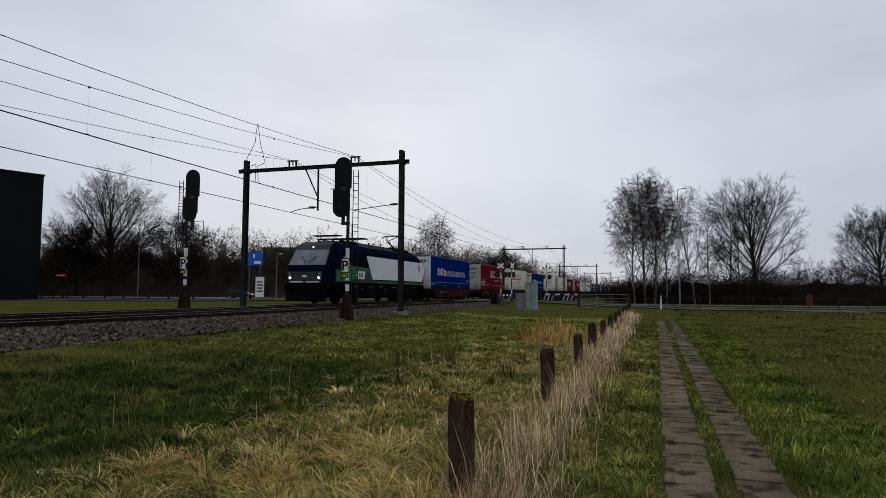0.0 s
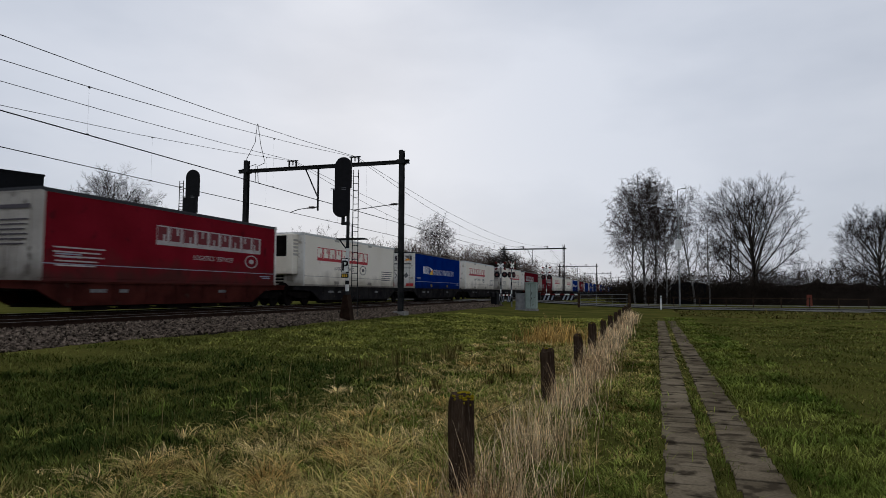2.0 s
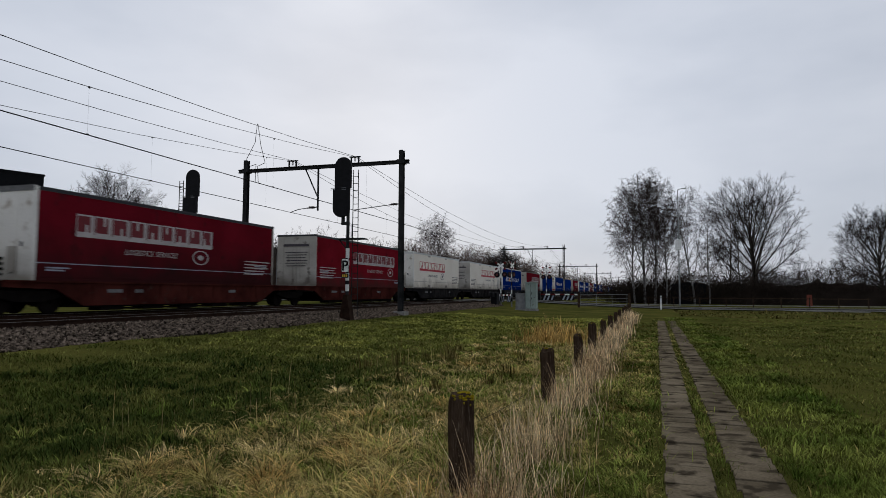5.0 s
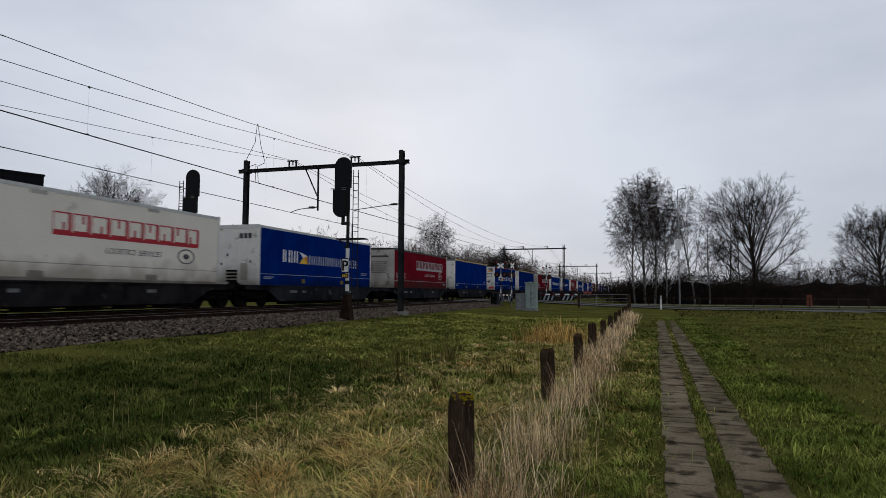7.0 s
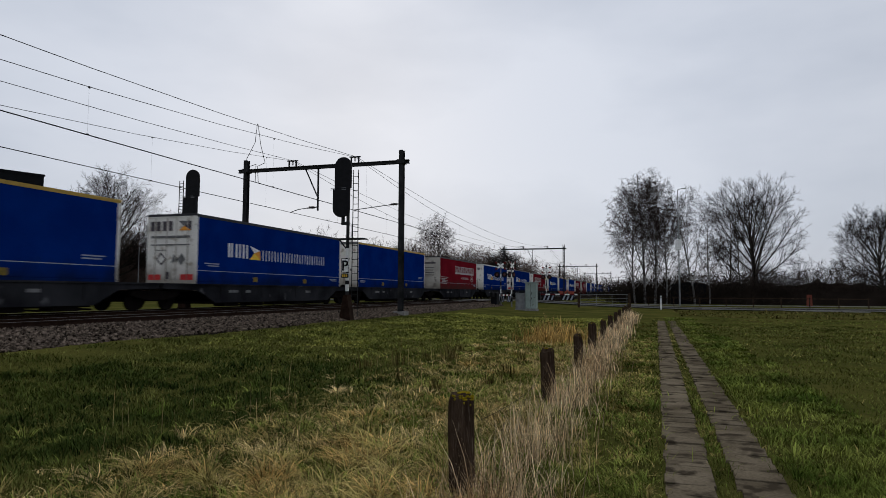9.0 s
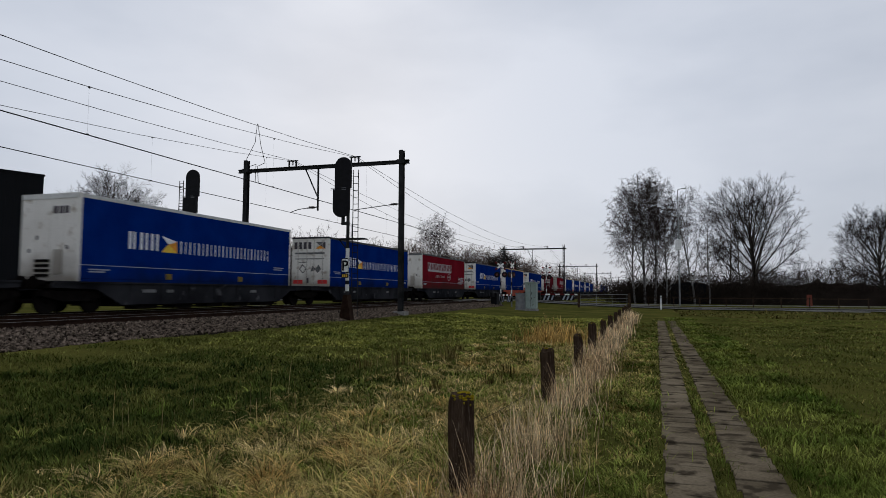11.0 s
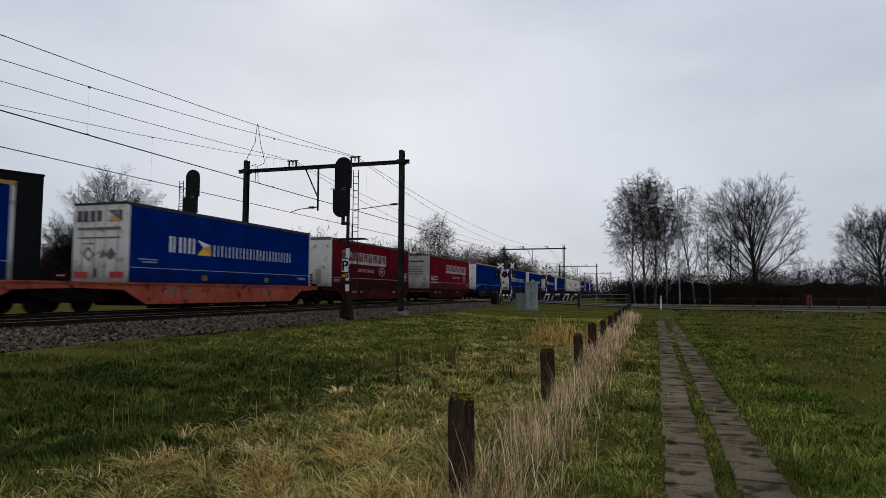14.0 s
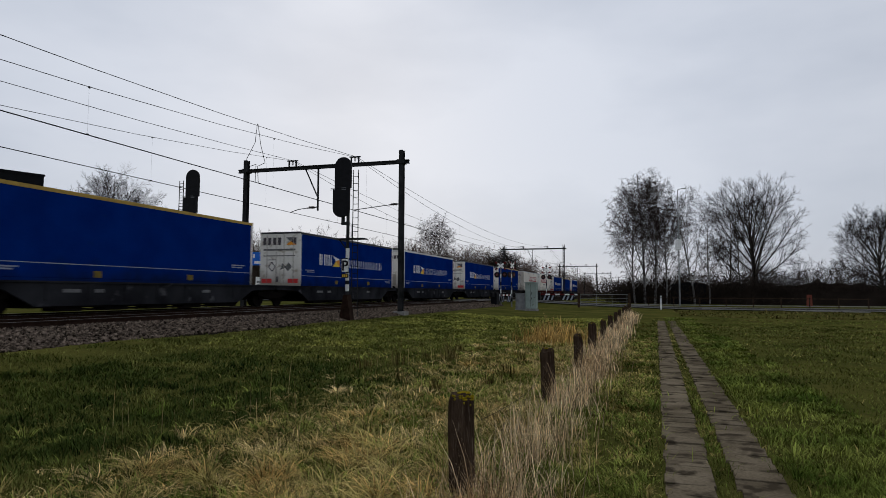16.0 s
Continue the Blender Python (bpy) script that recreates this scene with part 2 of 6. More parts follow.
# ---------------- railway ----------------
def build_bed():
    prof = [(-12.45, 0.28), (-12.75, 0.36), (-14.1, BED + 0.03), (-14.3, BED + 0.05), (-21.2, BED + 0.05), (-21.4, BED + 0.02), (-22.7, 0.32), (-23.0, 0.26)]
    ys = [-500, -250, -120, -60, -20] + [k * 1.0 for k in range(0, 60)] + [60 + 5 * k for k in range(0, 20)] + [180, 250, 400, 700, 1200, 2500]
    verts, faces = [], []
    for y in ys:
        for k, (x, z) in enumerate(prof):
            verts.append((x + 0.05 * noise.noise((y * 0.7, k, 1)), y, z + 0.008 * noise.noise((y * 0.9, k, 7))))
    w = len(prof)
    for j in range(len(ys) - 1):
        for i in range(w - 1):
            faces.append((j * w + i, j * w + i + 1, (j + 1) * w + i + 1, (j + 1) * w + i))
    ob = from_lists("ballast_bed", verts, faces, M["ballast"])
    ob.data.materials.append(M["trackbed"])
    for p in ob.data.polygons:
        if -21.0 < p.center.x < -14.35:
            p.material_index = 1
    tagged(ob, "railway embankment of grey crushed-stone ballast", "railway bed", kind="structure")


def build_stones():
    """Loose crushed stone on the near shoulder of the bed."""
    rng = random.Random(4)
    verts, faces = [], []
    for k in range(15500):
        y = 9 + 66 * rng.random() ** 1.5
        s = rng.random()
        x = -12.55 - 1.85 * s
        z = lerp(x, [(-14.3, BED + 0.05), (-14.1, BED + 0.03), (-12.75, 0.36), (-12.45, 0.29)])
        r = rng.uniform(0.028, 0.072)
        i = len(verts)
        for dx, dy, dz in ((1, 0, 0.1), (-0.4, 0.9, 0), (-0.5, -0.8, 0.15), (0.1, 0.1, 0.9), (-0.1, 0, -0.8)):
            verts.append((x + r * (dx + rng.uniform(-0.4, 0.4)), y + r * (dy + rng.uniform(-0.4, 0.4)), z + 0.012 + r * (dz + rng.uniform(-0.2, 0.3))))
        faces += [(i, i + 1, i + 3), (i + 1, i + 2, i + 3), (i + 2, i, i + 3), (i + 1, i, i + 4), (i + 2, i + 1, i + 4), (i, i + 2, i + 4)]
    ob = from_lists("ballast_stones", verts, faces, M["stone"])
    tagged(ob, "loose grey and brown crushed stones on the track shoulder", "gravel", kind="stuff")


def build_track(cx, label, sleepers):
    t = thing("railway_track", cx, 0, 0, label, "railway track", "railway tracks")
    rail_shape = [(-0.07, 0.64), (0.07, 0.64), (0.07, 0.655), (0.015, 0.67), (0.015, 0.755), (0.036, 0.765), (0.036, 0.795), (-0.036, 0.795), (-0.036, 0.765), (-0.015, 0.755), (-0.015, 0.67), (-0.07, 0.655)]
    for side in (-0.753, 0.753):
        r = made("rail", lambda bm: prism(bm, [(p[0] + side, p[1]) for p in rail_shape], "y", -480, 2000), M["rail"], t, "rust-brown steel rail")
        made("running_surface", lambda bm: box(bm, side - 0.030, side + 0.030, -480, 2000, 0.796, 0.801), M["railhead"], r, "polished running surface")
    bm = bmesh.new()
    prism(bm, [(-1.3, 0.55), (1.3, 0.55), (1.3, 0.64), (1.25, 0.66), (-1.25, 0.66), (-1.3, 0.64)], "y", -0.13, 0.13)
    me = finish("sleeper", bm, M["sleeper"])
    for k in range(sleepers):
        s = new("sleeper", me)
        s.parent = t
        s.location = (0, 8 + 0.6 * k, 0)


def build_cess():
    verts, faces = [], []
    for k in range(61):
        y = -30 + 1.45 * k
        for x in (-22.9, -23.6, -25.3 + .25 * noise.noise((y * .4, 3, 0))):
            verts.append((x, y, ground_z(x, y) + .02))
    for k in range(60):
        for i in range(2):
            a = k * 3 + i
            faces.append((a, a + 1, a + 4, a + 3))
    ob = from_lists("cess_path", verts, faces, mat("cess", (0.050, 0.046, 0.040), (0.11, 0.10, 0.088), .95, scale=1.5, fine=30, bump=.4))
    tagged(ob, "worn cinder service path beside the far track", "path", kind="structure")


build_bed()
build_cess()
build_stones()
build_track(NEAR, "empty rail track with rusty rails on dark sleepers", 150)
build_track(FAR, "rail track carrying the freight train", 150)


# ---------------- train ----------------
SPEED = 28.459
LEN = 13.65
TRAIN = []          # (thing, y at the start, turned)
TM = {
    "blue": mat("blue_curtain", (0.0010, 0.019, 0.150), (0.0016, 0.026, 0.190), 0.5, scale=0.8, fine=14, bump=0.12, wear=(0.004, 0.024, 0.135), wear_at=0.66, spec=.08, splash=((.006, .014, .050), 1.0, 1.8), grain=.35),
    "crimson": mat("red_curtain", (0.165, 0.009, 0.016), (0.215, 0.012, 0.022), 0.55, scale=0.6, fine=14, bump=0.12, wear=(0.10, 0.010, 0.015), wear_at=0.60, spec=.08, splash=((.060, .026, .022), 1.2, 2.2), grain=.35),
    "maroon": mat("maroon_curtain", (0.125, 0.007, 0.014), (0.17, 0.010, 0.019), 0.55, scale=0.6, fine=14, bump=0.12, wear=(0.08, 0.011, 0.015), wear_at=0.6, spec=.08, splash=((.022, .012, .011), 1.3, 3.2), grain=.35),
    "cream": mat("box_white", (0.84, 0.775, 0.66), (0.90, 0.84, 0.735), 0.5, scale=0.5, fine=18, wear=(0.55, 0.50, 0.42), wear_at=0.68, splash=((.34, .29, .22), 1.2, 2.0), grain=.35),
    "panel": mat("front_panel", (0.74, 0.72, 0.67), (0.82, 0.80, 0.75), 0.5, scale=0.9, fine=18, wear=(0.46, 0.41, 0.34), wear_at=0.57, splash=((.24, .21, .17), 1.2, 2.1), grain=.35),
    "dirty": mat("door_grey", (0.40, 0.37, 0.33), (0.52, 0.49, 0.44), 0.6, scale=0.8, fine=18, wear=(0.22, 0.20, 0.18), wear_at=0.6, splash=((.13, .11, .09), 1.1, 2.0), grain=.35),
    "roof": mat("roof_tarpaulin", (0.25, 0.25, 0.25), rough=0.7, scale=1),
    "roof_black": mat("roof_trim_black", (0.02, 0.02, 0.024), rough=0.5),
    "roof_white": mat("roof_trim_white", (0.55, 0.55, 0.53), rough=0.5),
    "roof_yellow": mat("roof_trim_yellow", (0.42, 0.27, 0.05), rough=0.5, wear=(0.25, 0.2, 0.1)),
    "mark_white": mat("lettering_white", (0.72, 0.73, 0.75), rough=0.5),
    "mark_red": mat("lettering_red", (0.42, 0.02, 0.03), rough=0.5),
    "mark_deep": mat("lettering_deep_red", (0.14, 0.012, 0.018), rough=0.5),
    "mark_dark": mat("lettering_dark", (0.06, 0.05, 0.06), rough=0.5),
    "orange_mark": mat("emblem_orange", (0.72, 0.28, 0.02), rough=0.5),
    "mark_yellow": mat("emblem_yellow", (0.75, 0.50, 0.04), rough=0.5),
    "chalk": mat("lettering_chalk", (0.42, 0.38, 0.37), (0.52, 0.48, 0.47), rough=0.6, scale=2),
    "faded": mat("lettering_faded", (0.26, 0.28, 0.34), (0.36, 0.38, 0.44), rough=0.6, scale=3),
    "strap": mat("lifting_plate_yellow", (0.17, 0.12, 0.03), (0.25, 0.18, 0.04), rough=0.6, scale=4, wear=(.06, .06, .07), wear_at=.55),
    "tyre": mat("tyre", (0.012, 0.012, 0.012), rough=0.9),
    "plate": mat("marking_plate", (0.12, 0.12, 0.12), (0.2, 0.2, 0.2), rough=0.7, scale=5),
    "under": mat("undergear", (0.006, 0.005, 0.005), (0.012, 0.010, 0.009), 0.8, scale=3),
}
WAGON_TONES = {
    "rust": mat("wagon_rust_red", (0.036, 0.010, 0.008), (0.075, 0.019, 0.015), 0.7, scale=1.2, wear=(0.05, 0.03, 0.025)),
    "dark": mat("wagon_dark", (0.013, 0.012, 0.013), (0.028, 0.026, 0.026), 0.7, scale=1.2, wear=(0.06, 0.045, 0.035)),
    "grey": mat("wagon_grey", (0.010, 0.010, 0.012), (0.036, 0.037, 0.041), 0.65, scale=.5, wear=(0.10, 0.10, 0.105), wear_at=.62),
    "orange": mat("wagon_orange", (0.36, 0.075, 0.045), (0.46, 0.115, 0.075), 0.65, scale=1.2, wear=(0.10, 0.035, 0.025), wear_at=.56),
}
W2 = 1.275          # half width of a trailer
LOW, TOP = 1.20, 4.07   # curtain's lower and upper edge above the rail


def side_plate(bm, s, y0, y1, z0, z1, lift=0.006, slant=0.0):
    """A flat mark on the side wall s (-1 or 1)."""
    x = s * (W2 + lift)
    q = [(y0 + slant, z1), (y1 + slant, z1), (y1 - slant, z0), (y0 - slant, z0)]
    v = [bm.verts.new((x, p[0], p[1])) for p in q]
    v2 = [bm.verts.new((s * (W2 + 0.001), p[0], p[1])) for p in q]
    bm.faces.new(v)
    bm.faces.new(v2[::-1])
    for k in range(4):
        bm.faces.new((v[k], v[(k + 1) % 4], v2[(k + 1) % 4], v2[k]))


WORDS = {}


def word_mesh(word, material):
    """A flat mesh of a word, built once for each colour."""
    key = word, material.name
    if key not in WORDS:
        fc = bpy.data.curves.new("writing", "FONT")
        fc.body, fc.size, fc.resolution_u, fc.extrude, fc.shear = word, .30, 2, .002, .2
        fo = new("writing", fc)
        me = bpy.data.meshes.new_from_object(fo.evaluated_get(bpy.context.evaluated_depsgraph_get()))
        bpy.data.objects.remove(fo)
        me.materials.clear()
        me.materials.append(material)
        WORDS[key] = me
    return WORDS[key]


def along(s, a, b, reverse):
    """Stretch a..b as it is read on side s, from its left end: turned into local y."""
    if reverse:
        return (LEN - b, LEN - a)
    return (a, b)


def letters(bm, s, a, b, z0, z1, widths, reverse, gap=0.28, lift=0.006):
    total = sum(widths) + gap * (len(widths) - 1)
    u = (b - a) / total
    p = a
    for w in widths:
        lo, hi = along(s, p, p + w * u, reverse)
        side_plate(bm, s, lo, hi, z0, z1, lift)
        p += (w + gap) * u


def letter_parts(t, s, a, b, z0, z1, widths, reverse, gap, lift, material, label):
    """A row of plain bars in place of a word, each bar a part."""
    u = (b - a) / (sum(widths) + gap * (len(widths) - 1))
    p = a
    for w in widths:
        lo, hi = along(s, p, p + w * u, reverse)
        made("letter_bar", lambda bm: side_plate(bm, s, lo, hi, z0, z1, lift), material, t, label)
        p += (w + gap) * u


def wheelset(parent, name, y, r=0.5, z=0.0):
    def draw(bm):
        for s in (-0.95, 0.95):
            rod(bm, (s - 0.14, y, z + r), (s + 0.14, y, z + r), r, n=14)
        rod(bm, (-0.95, y, z + r), (0.95, y, z + r), 0.07, n=6)
    return made(name, draw, TM["tyre"], parent)


def build_trailer(kind, trim, forward, front="panel"):
    """A curtain-sided or box semitrailer. Local y runs from its front wall to its doors."""
    reefer = kind == "reefer"
    kind = "white" if reefer else kind
    colour = {"ferry": "blue", "plain": "blue", "red": "crimson", "maroon": "maroon", "white": "cream"}[kind]
    words = {"ferry": "blue curtain-sided semitrailer with white lettering", "plain": "plain blue curtain-sided semitrailer with yellow roof edge",
             "red": "crimson curtain-sided semitrailer with white lettering", "maroon": "dirty maroon curtain-sided semitrailer with white lettering",
             "white": "off-white box semitrailer with red-shadowed lettering"}[kind]
    words += ", front wall leading" if forward else ", rear doors leading"
    t = thing("semitrailer", 0, 0, 0, words, "semitrailer", "semitrailers on the train")

    def shell(bm):
        box(bm, -W2, W2, 0.10, LEN - 0.10, LOW, TOP)
    made("body", shell, TM[colour], t, bevel=0.012)
    made("roof", lambda bm: prism(bm, [(-W2 + .03, TOP), (W2 - .03, TOP), (W2 - .2, TOP + .06), (-W2 + .2, TOP + .06)], "y", 0.05, LEN - 0.05), TM["roof" if trim != "black" else "roof_black"], t)
    tm = TM["roof_" + trim]
    for s in (-1, 1):
        def rail(bm):
            box(bm, s * (W2 - 0.04), s * (W2 + 0.015), 0.02, LEN - 0.02, TOP - 0.07, TOP + 0.055)
        made("roof_rail", rail, tm, t)
        made("side_rail", lambda bm: box(bm, s * (W2 - 0.06), s * (W2 + 0.012), 0.02, LEN - 0.02, LOW - 0.11, LOW - 0.002), TM[colour] if kind != "white" else TM["dirty"], t)
    # front wall
    fw = made("front_wall", lambda bm: box(bm, -W2 - .012, W2 + .012, 0.0, 0.11, LOW - 0.1, TOP + 0.06), TM[front], t, "white front wall", bevel=0.03)
    made("service_panel", lambda bm: box(bm, 0.25, 0.62, -0.05, 0.0, LOW + 0.15, LOW + 1.0), TM["dirty"], fw)
    made("header", lambda bm: box(bm, -W2 - .016, W2 + .016, -.03, .10, TOP - .10, TOP + .08), TM["plate"] if trim != "white" else tm, fw, "grey header over the front wall")
    for x, z in ((-.95, LOW + .9), (.75, LOW + 1.0), (-.60, LOW + 1.35)):
        made("small_plate", lambda bm: box(bm, x, x + .10, -.012, 0, z, z + .14), TM["mark_dark"], fw)
    for x in (-.62, 0, .64):
        made("wall_rib", lambda bm: box(bm, x - .012, x + .012, -.010, 0, LOW + .05, TOP - .12), TM[front], fw)
    for k in range(4):
        made("coupling", lambda bm: box(bm, -0.55, 0.05, -0.08, 0.0, LOW + 0.06 + 0.17 * k, LOW + 0.15 + 0.17 * k), TM["under"], fw)
    if reefer:
        unit = made("cooling_unit", lambda bm: box(bm, -.95, .95, -.62, -.002, LOW + .55, TOP - .05), TM["cream"], t, "white refrigeration unit on the front wall", bevel=.05)
        made("grille", lambda bm: box(bm, -.80, .55, -.635, -.615, LOW + 1.55, TOP - .15), TM["under"], unit, "black grille")
        for q in range(5):
            made("louvre", lambda bm: box(bm, .945, .965, -.55, -.08, LOW + 1.6 + .2 * q, LOW + 1.72 + .2 * q), TM["dirty"], unit)
    for s in (-1, 1):
        made("corner_post", lambda bm: box(bm, s * (W2 - .05), s * (W2 + .018), -0.012, 0.12, LOW - .1, TOP + .05), TM[front], fw)
    if kind == "ferry":
        made("emblem_bar", lambda bm: [box(bm, 0.15 + 0.25 * k, 0.35 + 0.25 * k, -0.012, 0, TOP - 0.62, TOP - 0.36) for k in range(3)], TM["mark_dark"], fw)
    # rear doors
    rear = {"ferry": "panel", "plain": "panel", "red": "dirty", "maroon": "dirty", "white": "dirty"}[kind]
    for s in (-1, 1):
        d = made("rear_door", lambda bm: box(bm, min(0.01 * s, s * (W2 - .06)), max(0.01 * s, s * (W2 - .06)), LEN - 0.11, LEN - 0.02, LOW + 0.05, TOP - 0.08), TM[rear], t, "rear door leaf", bevel=0.01)
        for k in (0.25, 0.85):
            made("lock_bar", lambda bm: rod(bm, (s * k, LEN + 0.005, LOW + .02), (s * k, LEN + 0.005, TOP - .1), 0.018, n=5), TM["dirty"], d)
    def frame_draw(bm):
        box(bm, -W2 - .012, -W2 + .06, LEN - .12, LEN, LOW - .1, TOP + .06)
        box(bm, W2 - .06, W2 + .012, LEN - .12, LEN, LOW - .1, TOP + .06)
        box(bm, -W2 + .06, W2 - .06, LEN - .12, LEN, TOP - .08, TOP + .06)
        box(bm, -W2 + .06, W2 - .06, LEN - .12, LEN, LOW - .1, LOW + .05)
    rf = made("door_frame", frame_draw, TM[rear], t)
    made("header", lambda bm: box(bm, -W2 - .014, W2 + .014, LEN - .10, LEN + .012, TOP - .03, TOP + .075), tm, t)
    if kind == "ferry":
        made("notice", lambda bm: [box(bm, .92 - .32 * k, 1.12 - .32 * k, LEN, LEN + .008, TOP - .66, TOP - .24) for k in range(4)], TM["mark_dark"], rf, "dark lettering bars")
        for z, x0, x1, h in ((TOP - .98, -.98, 1.08, .10), (TOP - 1.30, -.95, 1.08, .05), (TOP - 1.52, .25, .80, .035)):
            made("notice", lambda bm: box(bm, x0, x1, LEN, LEN + .008, z, z + h), TM["plate"], rf, "grey line of small print")
        for q, tone in (([(-.36, .66), (-1.02, .66), (-.62, .44)], "plate"), ([(-.36, .24), (-.66, .44), (-1.02, .24)], "orange_mark"), ([(-1.02, .24), (-.66, .44), (-1.02, .66)], "mark_dark")):
            made("emblem", lambda bm: prism(bm, [(u, TOP - .90 + w) for u, w in q], "y", LEN, LEN + .008), TM[tone], rf, "dark and orange emblem")
        made("diamond", lambda bm: [beam(bm, (.50 + a, LEN + .004, LOW + .98 + b), (.50 + c, LEN + .004, LOW + .98 + d), .008, .05) for a, b, c, d in ((-.20, 0, .04, .26), (.04, .26, .24, -.02), (.24, -.02, 0, -.26), (0, -.26, -.20, 0))], TM["mark_dark"], rf, "outlined tilted square")
        made("diamond", lambda bm: prism(bm, [(-.02, LOW + .80), (-.16, LOW + 1.18), (-.36, LOW + .98), (-.56, LOW + 1.22), (-.76, LOW + .95), (-.50, LOW + .72), (-.34, LOW + .92)], "y", LEN, LEN + .008), TM["plate"], rf, "dark folded emblem")
        made("lock_case", lambda bm: box(bm, .10, .22, LEN, LEN + .02, LOW + .10, LOW + .42), TM["mark_dark"], rf)
        for s in (-1, 1):
            made("marker_plate", lambda bm: box(bm, min(s * .52, s * 1.17), max(s * .52, s * 1.17), LEN, LEN + .012, LOW + .06, LOW + .30), M["red"], rf, "red reflective plate")
    else:
        made("notice", lambda bm: [box(bm, -0.85, 0.85, LEN + .022, LEN + .03, TOP - .62, TOP - .48)] + [box(bm, -0.75 + .06 * (j % 3), 0.72 - .09 * (j % 2), LEN + .022, LEN + .03, TOP - 1.0 - .16 * j, TOP - .95 - .16 * j) for j in range(6)], TM["mark_dark"], rf, "dark lettering bars")
    # marks on both long sides, read from left to right
    reverse = not forward
    for s in (-1, 1):
        if kind == "ferry":
            for c0, w in ((2.25, .13), (2.48, .10), (2.82, .13), (3.10, .11), (3.38, .13), (3.66, .12)):
                made("initial", lambda bm: letters(bm, s, c0, c0 + w, 2.36, 3.02, (w,), reverse, 0), TM["mark_white"], t, "white lettering as a plain bar")
            letter_parts(t, s, 5.05, 11.5, 2.32, 2.84, (.20, .14) * 12, reverse, .62, .006, TM["mark_white"], "white lettering as a plain bar")
            for shape, tone in (([(0, 1), (.95, .72), (.42, .5)], "mark_white"), ([(.42, .5), (.95, .72), (1, .0)], "orange_mark"), ([(0, 0), (.42, .5), (1, 0)], "mark_yellow")):
                def em(bm):
                    pts = []
                    for u, w in shape:
                        v = 3.95 + .92 * u
                        pts.append((LEN - v if reverse else v, 2.33 + .66 * w))
                    prism(bm, pts, "x", min(s * (W2 + .001), s * (W2 + .006)), max(s * (W2 + .001), s * (W2 + .006)))
                made("emblem", em, TM[tone], t, "white and orange emblem")
        elif kind in ("red", "maroon", "white"):
            a, b = (5.1, 12.1)
            if forward:
                a, b = 1.6, 8.6
            shadow = TM["mark_red"] if kind == "white" else TM["chalk"]
            face = TM["cream"] if kind == "white" else TM["mark_deep"]
            made("lettering_shadow", lambda bm: letters(bm, s, a, b + .1, 2.62, 2.74, (9,), reverse, 0, .0035), shadow, t, "lettering shadow as a plain bar")
            wide = (.9, .9, 1, 1, .9, .9, 1, 1, .8)
            letter_parts(t, s, a, b + .16, 2.66, 3.40, wide, reverse, .07, .005, shadow, "")
            letter_parts(t, s, a + .03, b + .01, 2.80, 3.35, tuple(w - .22 for w in wide), reverse, .29, .008, face, "lettering as a plain block")
            for k in range(9):
                c0 = a + .36 + k * (b - a) / 9
                made("letter_slot", lambda bm: letters(bm, s, c0, c0 + .10, 2.80 + .26 * (k % 2), 3.06 + .28 * (k % 2), (1,), reverse, 0, .011), shadow, t)
            small = TM["mark_dark"] if kind == "white" else TM["chalk"]
            for c0, w, z in ((.5 if not forward else 11.2, 2.1, 2.2), (.5 if not forward else 11.2, 1.9, 2.05), (.55 if not forward else 11.2, 2.0, 1.9), (.6 if not forward else 11.2, 1.7, 1.75), (.6 if not forward else 11.2, 1.6, 1.6)):
                made("small_print", lambda bm: letters(bm, s, c0, c0 + w, z, z + .05, (w,), reverse, 0), small, t)
            if s == (-1 if reverse else 1):
                for word, c0 in (("LOGISTICS", a + 2.15), ("SERVICES", a + 3.72)):
                    w = new("writing", word_mesh(word, small))
                    w.parent = t
                    y = LEN - c0 if reverse else c0
                    w.matrix_basis = Matrix(((0, 0, s, s * (W2 + .006)), (s, 0, 0, y), (0, 1, 0, 2.12), (0, 0, 0, 1)))
            def ring(bm):
                c = (a + b) / 2 + 2.9
                lo, hi = along(s, c - .55, c + .55, reverse)
                cy = (lo + hi) / 2
                n = 20
                for rr, (r0, r1) in enumerate(((.36, .42), (0, .15))):
                    for k in range(n):
                        t0, t1 = 6.28318 * k / n, 6.28318 * (k + 1) / n
                        pts = [(cy + 1.25 * r * math.cos(q), 2.22 + .75 * r * math.sin(q)) for r, q in ((r1, t0), (r1, t1), (max(r0, .01), t1), (max(r0, .01), t0))]
                        bm.faces.new([bm.verts.new((s * (W2 + .006), *p)) for p in pts])
            made("emblem", ring, small, t)
        line = TM["faded"] if kind != "white" else TM["dirty"]
        made("pinstripe", lambda bm: side_plate(bm, s, .12, LEN - .12, 1.66, 1.69, .004), line, t)
        if kind != "white":
            for c, w, z in ((LEN - 1.6, 1.0, 1.98), (LEN - 1.6, .8, 1.88), (.5, .9, 1.5), (.5, .7, 1.42)):
                made("document_mark", lambda bm: side_plate(bm, s, c, c + w, z, z + .05, .005), TM["faded"], t)
        if kind in ("ferry", "plain"):
            for c in (4.4, 9.2):
                made("strap_plate", lambda bm: box(bm, min(s * (W2 + .002), s * (W2 + .02)), max(s * (W2 + .002), s * (W2 + .02)), c - .17, c + .17, LOW + .04, LOW + .27), TM["strap"], t, "yellow lifting plate")
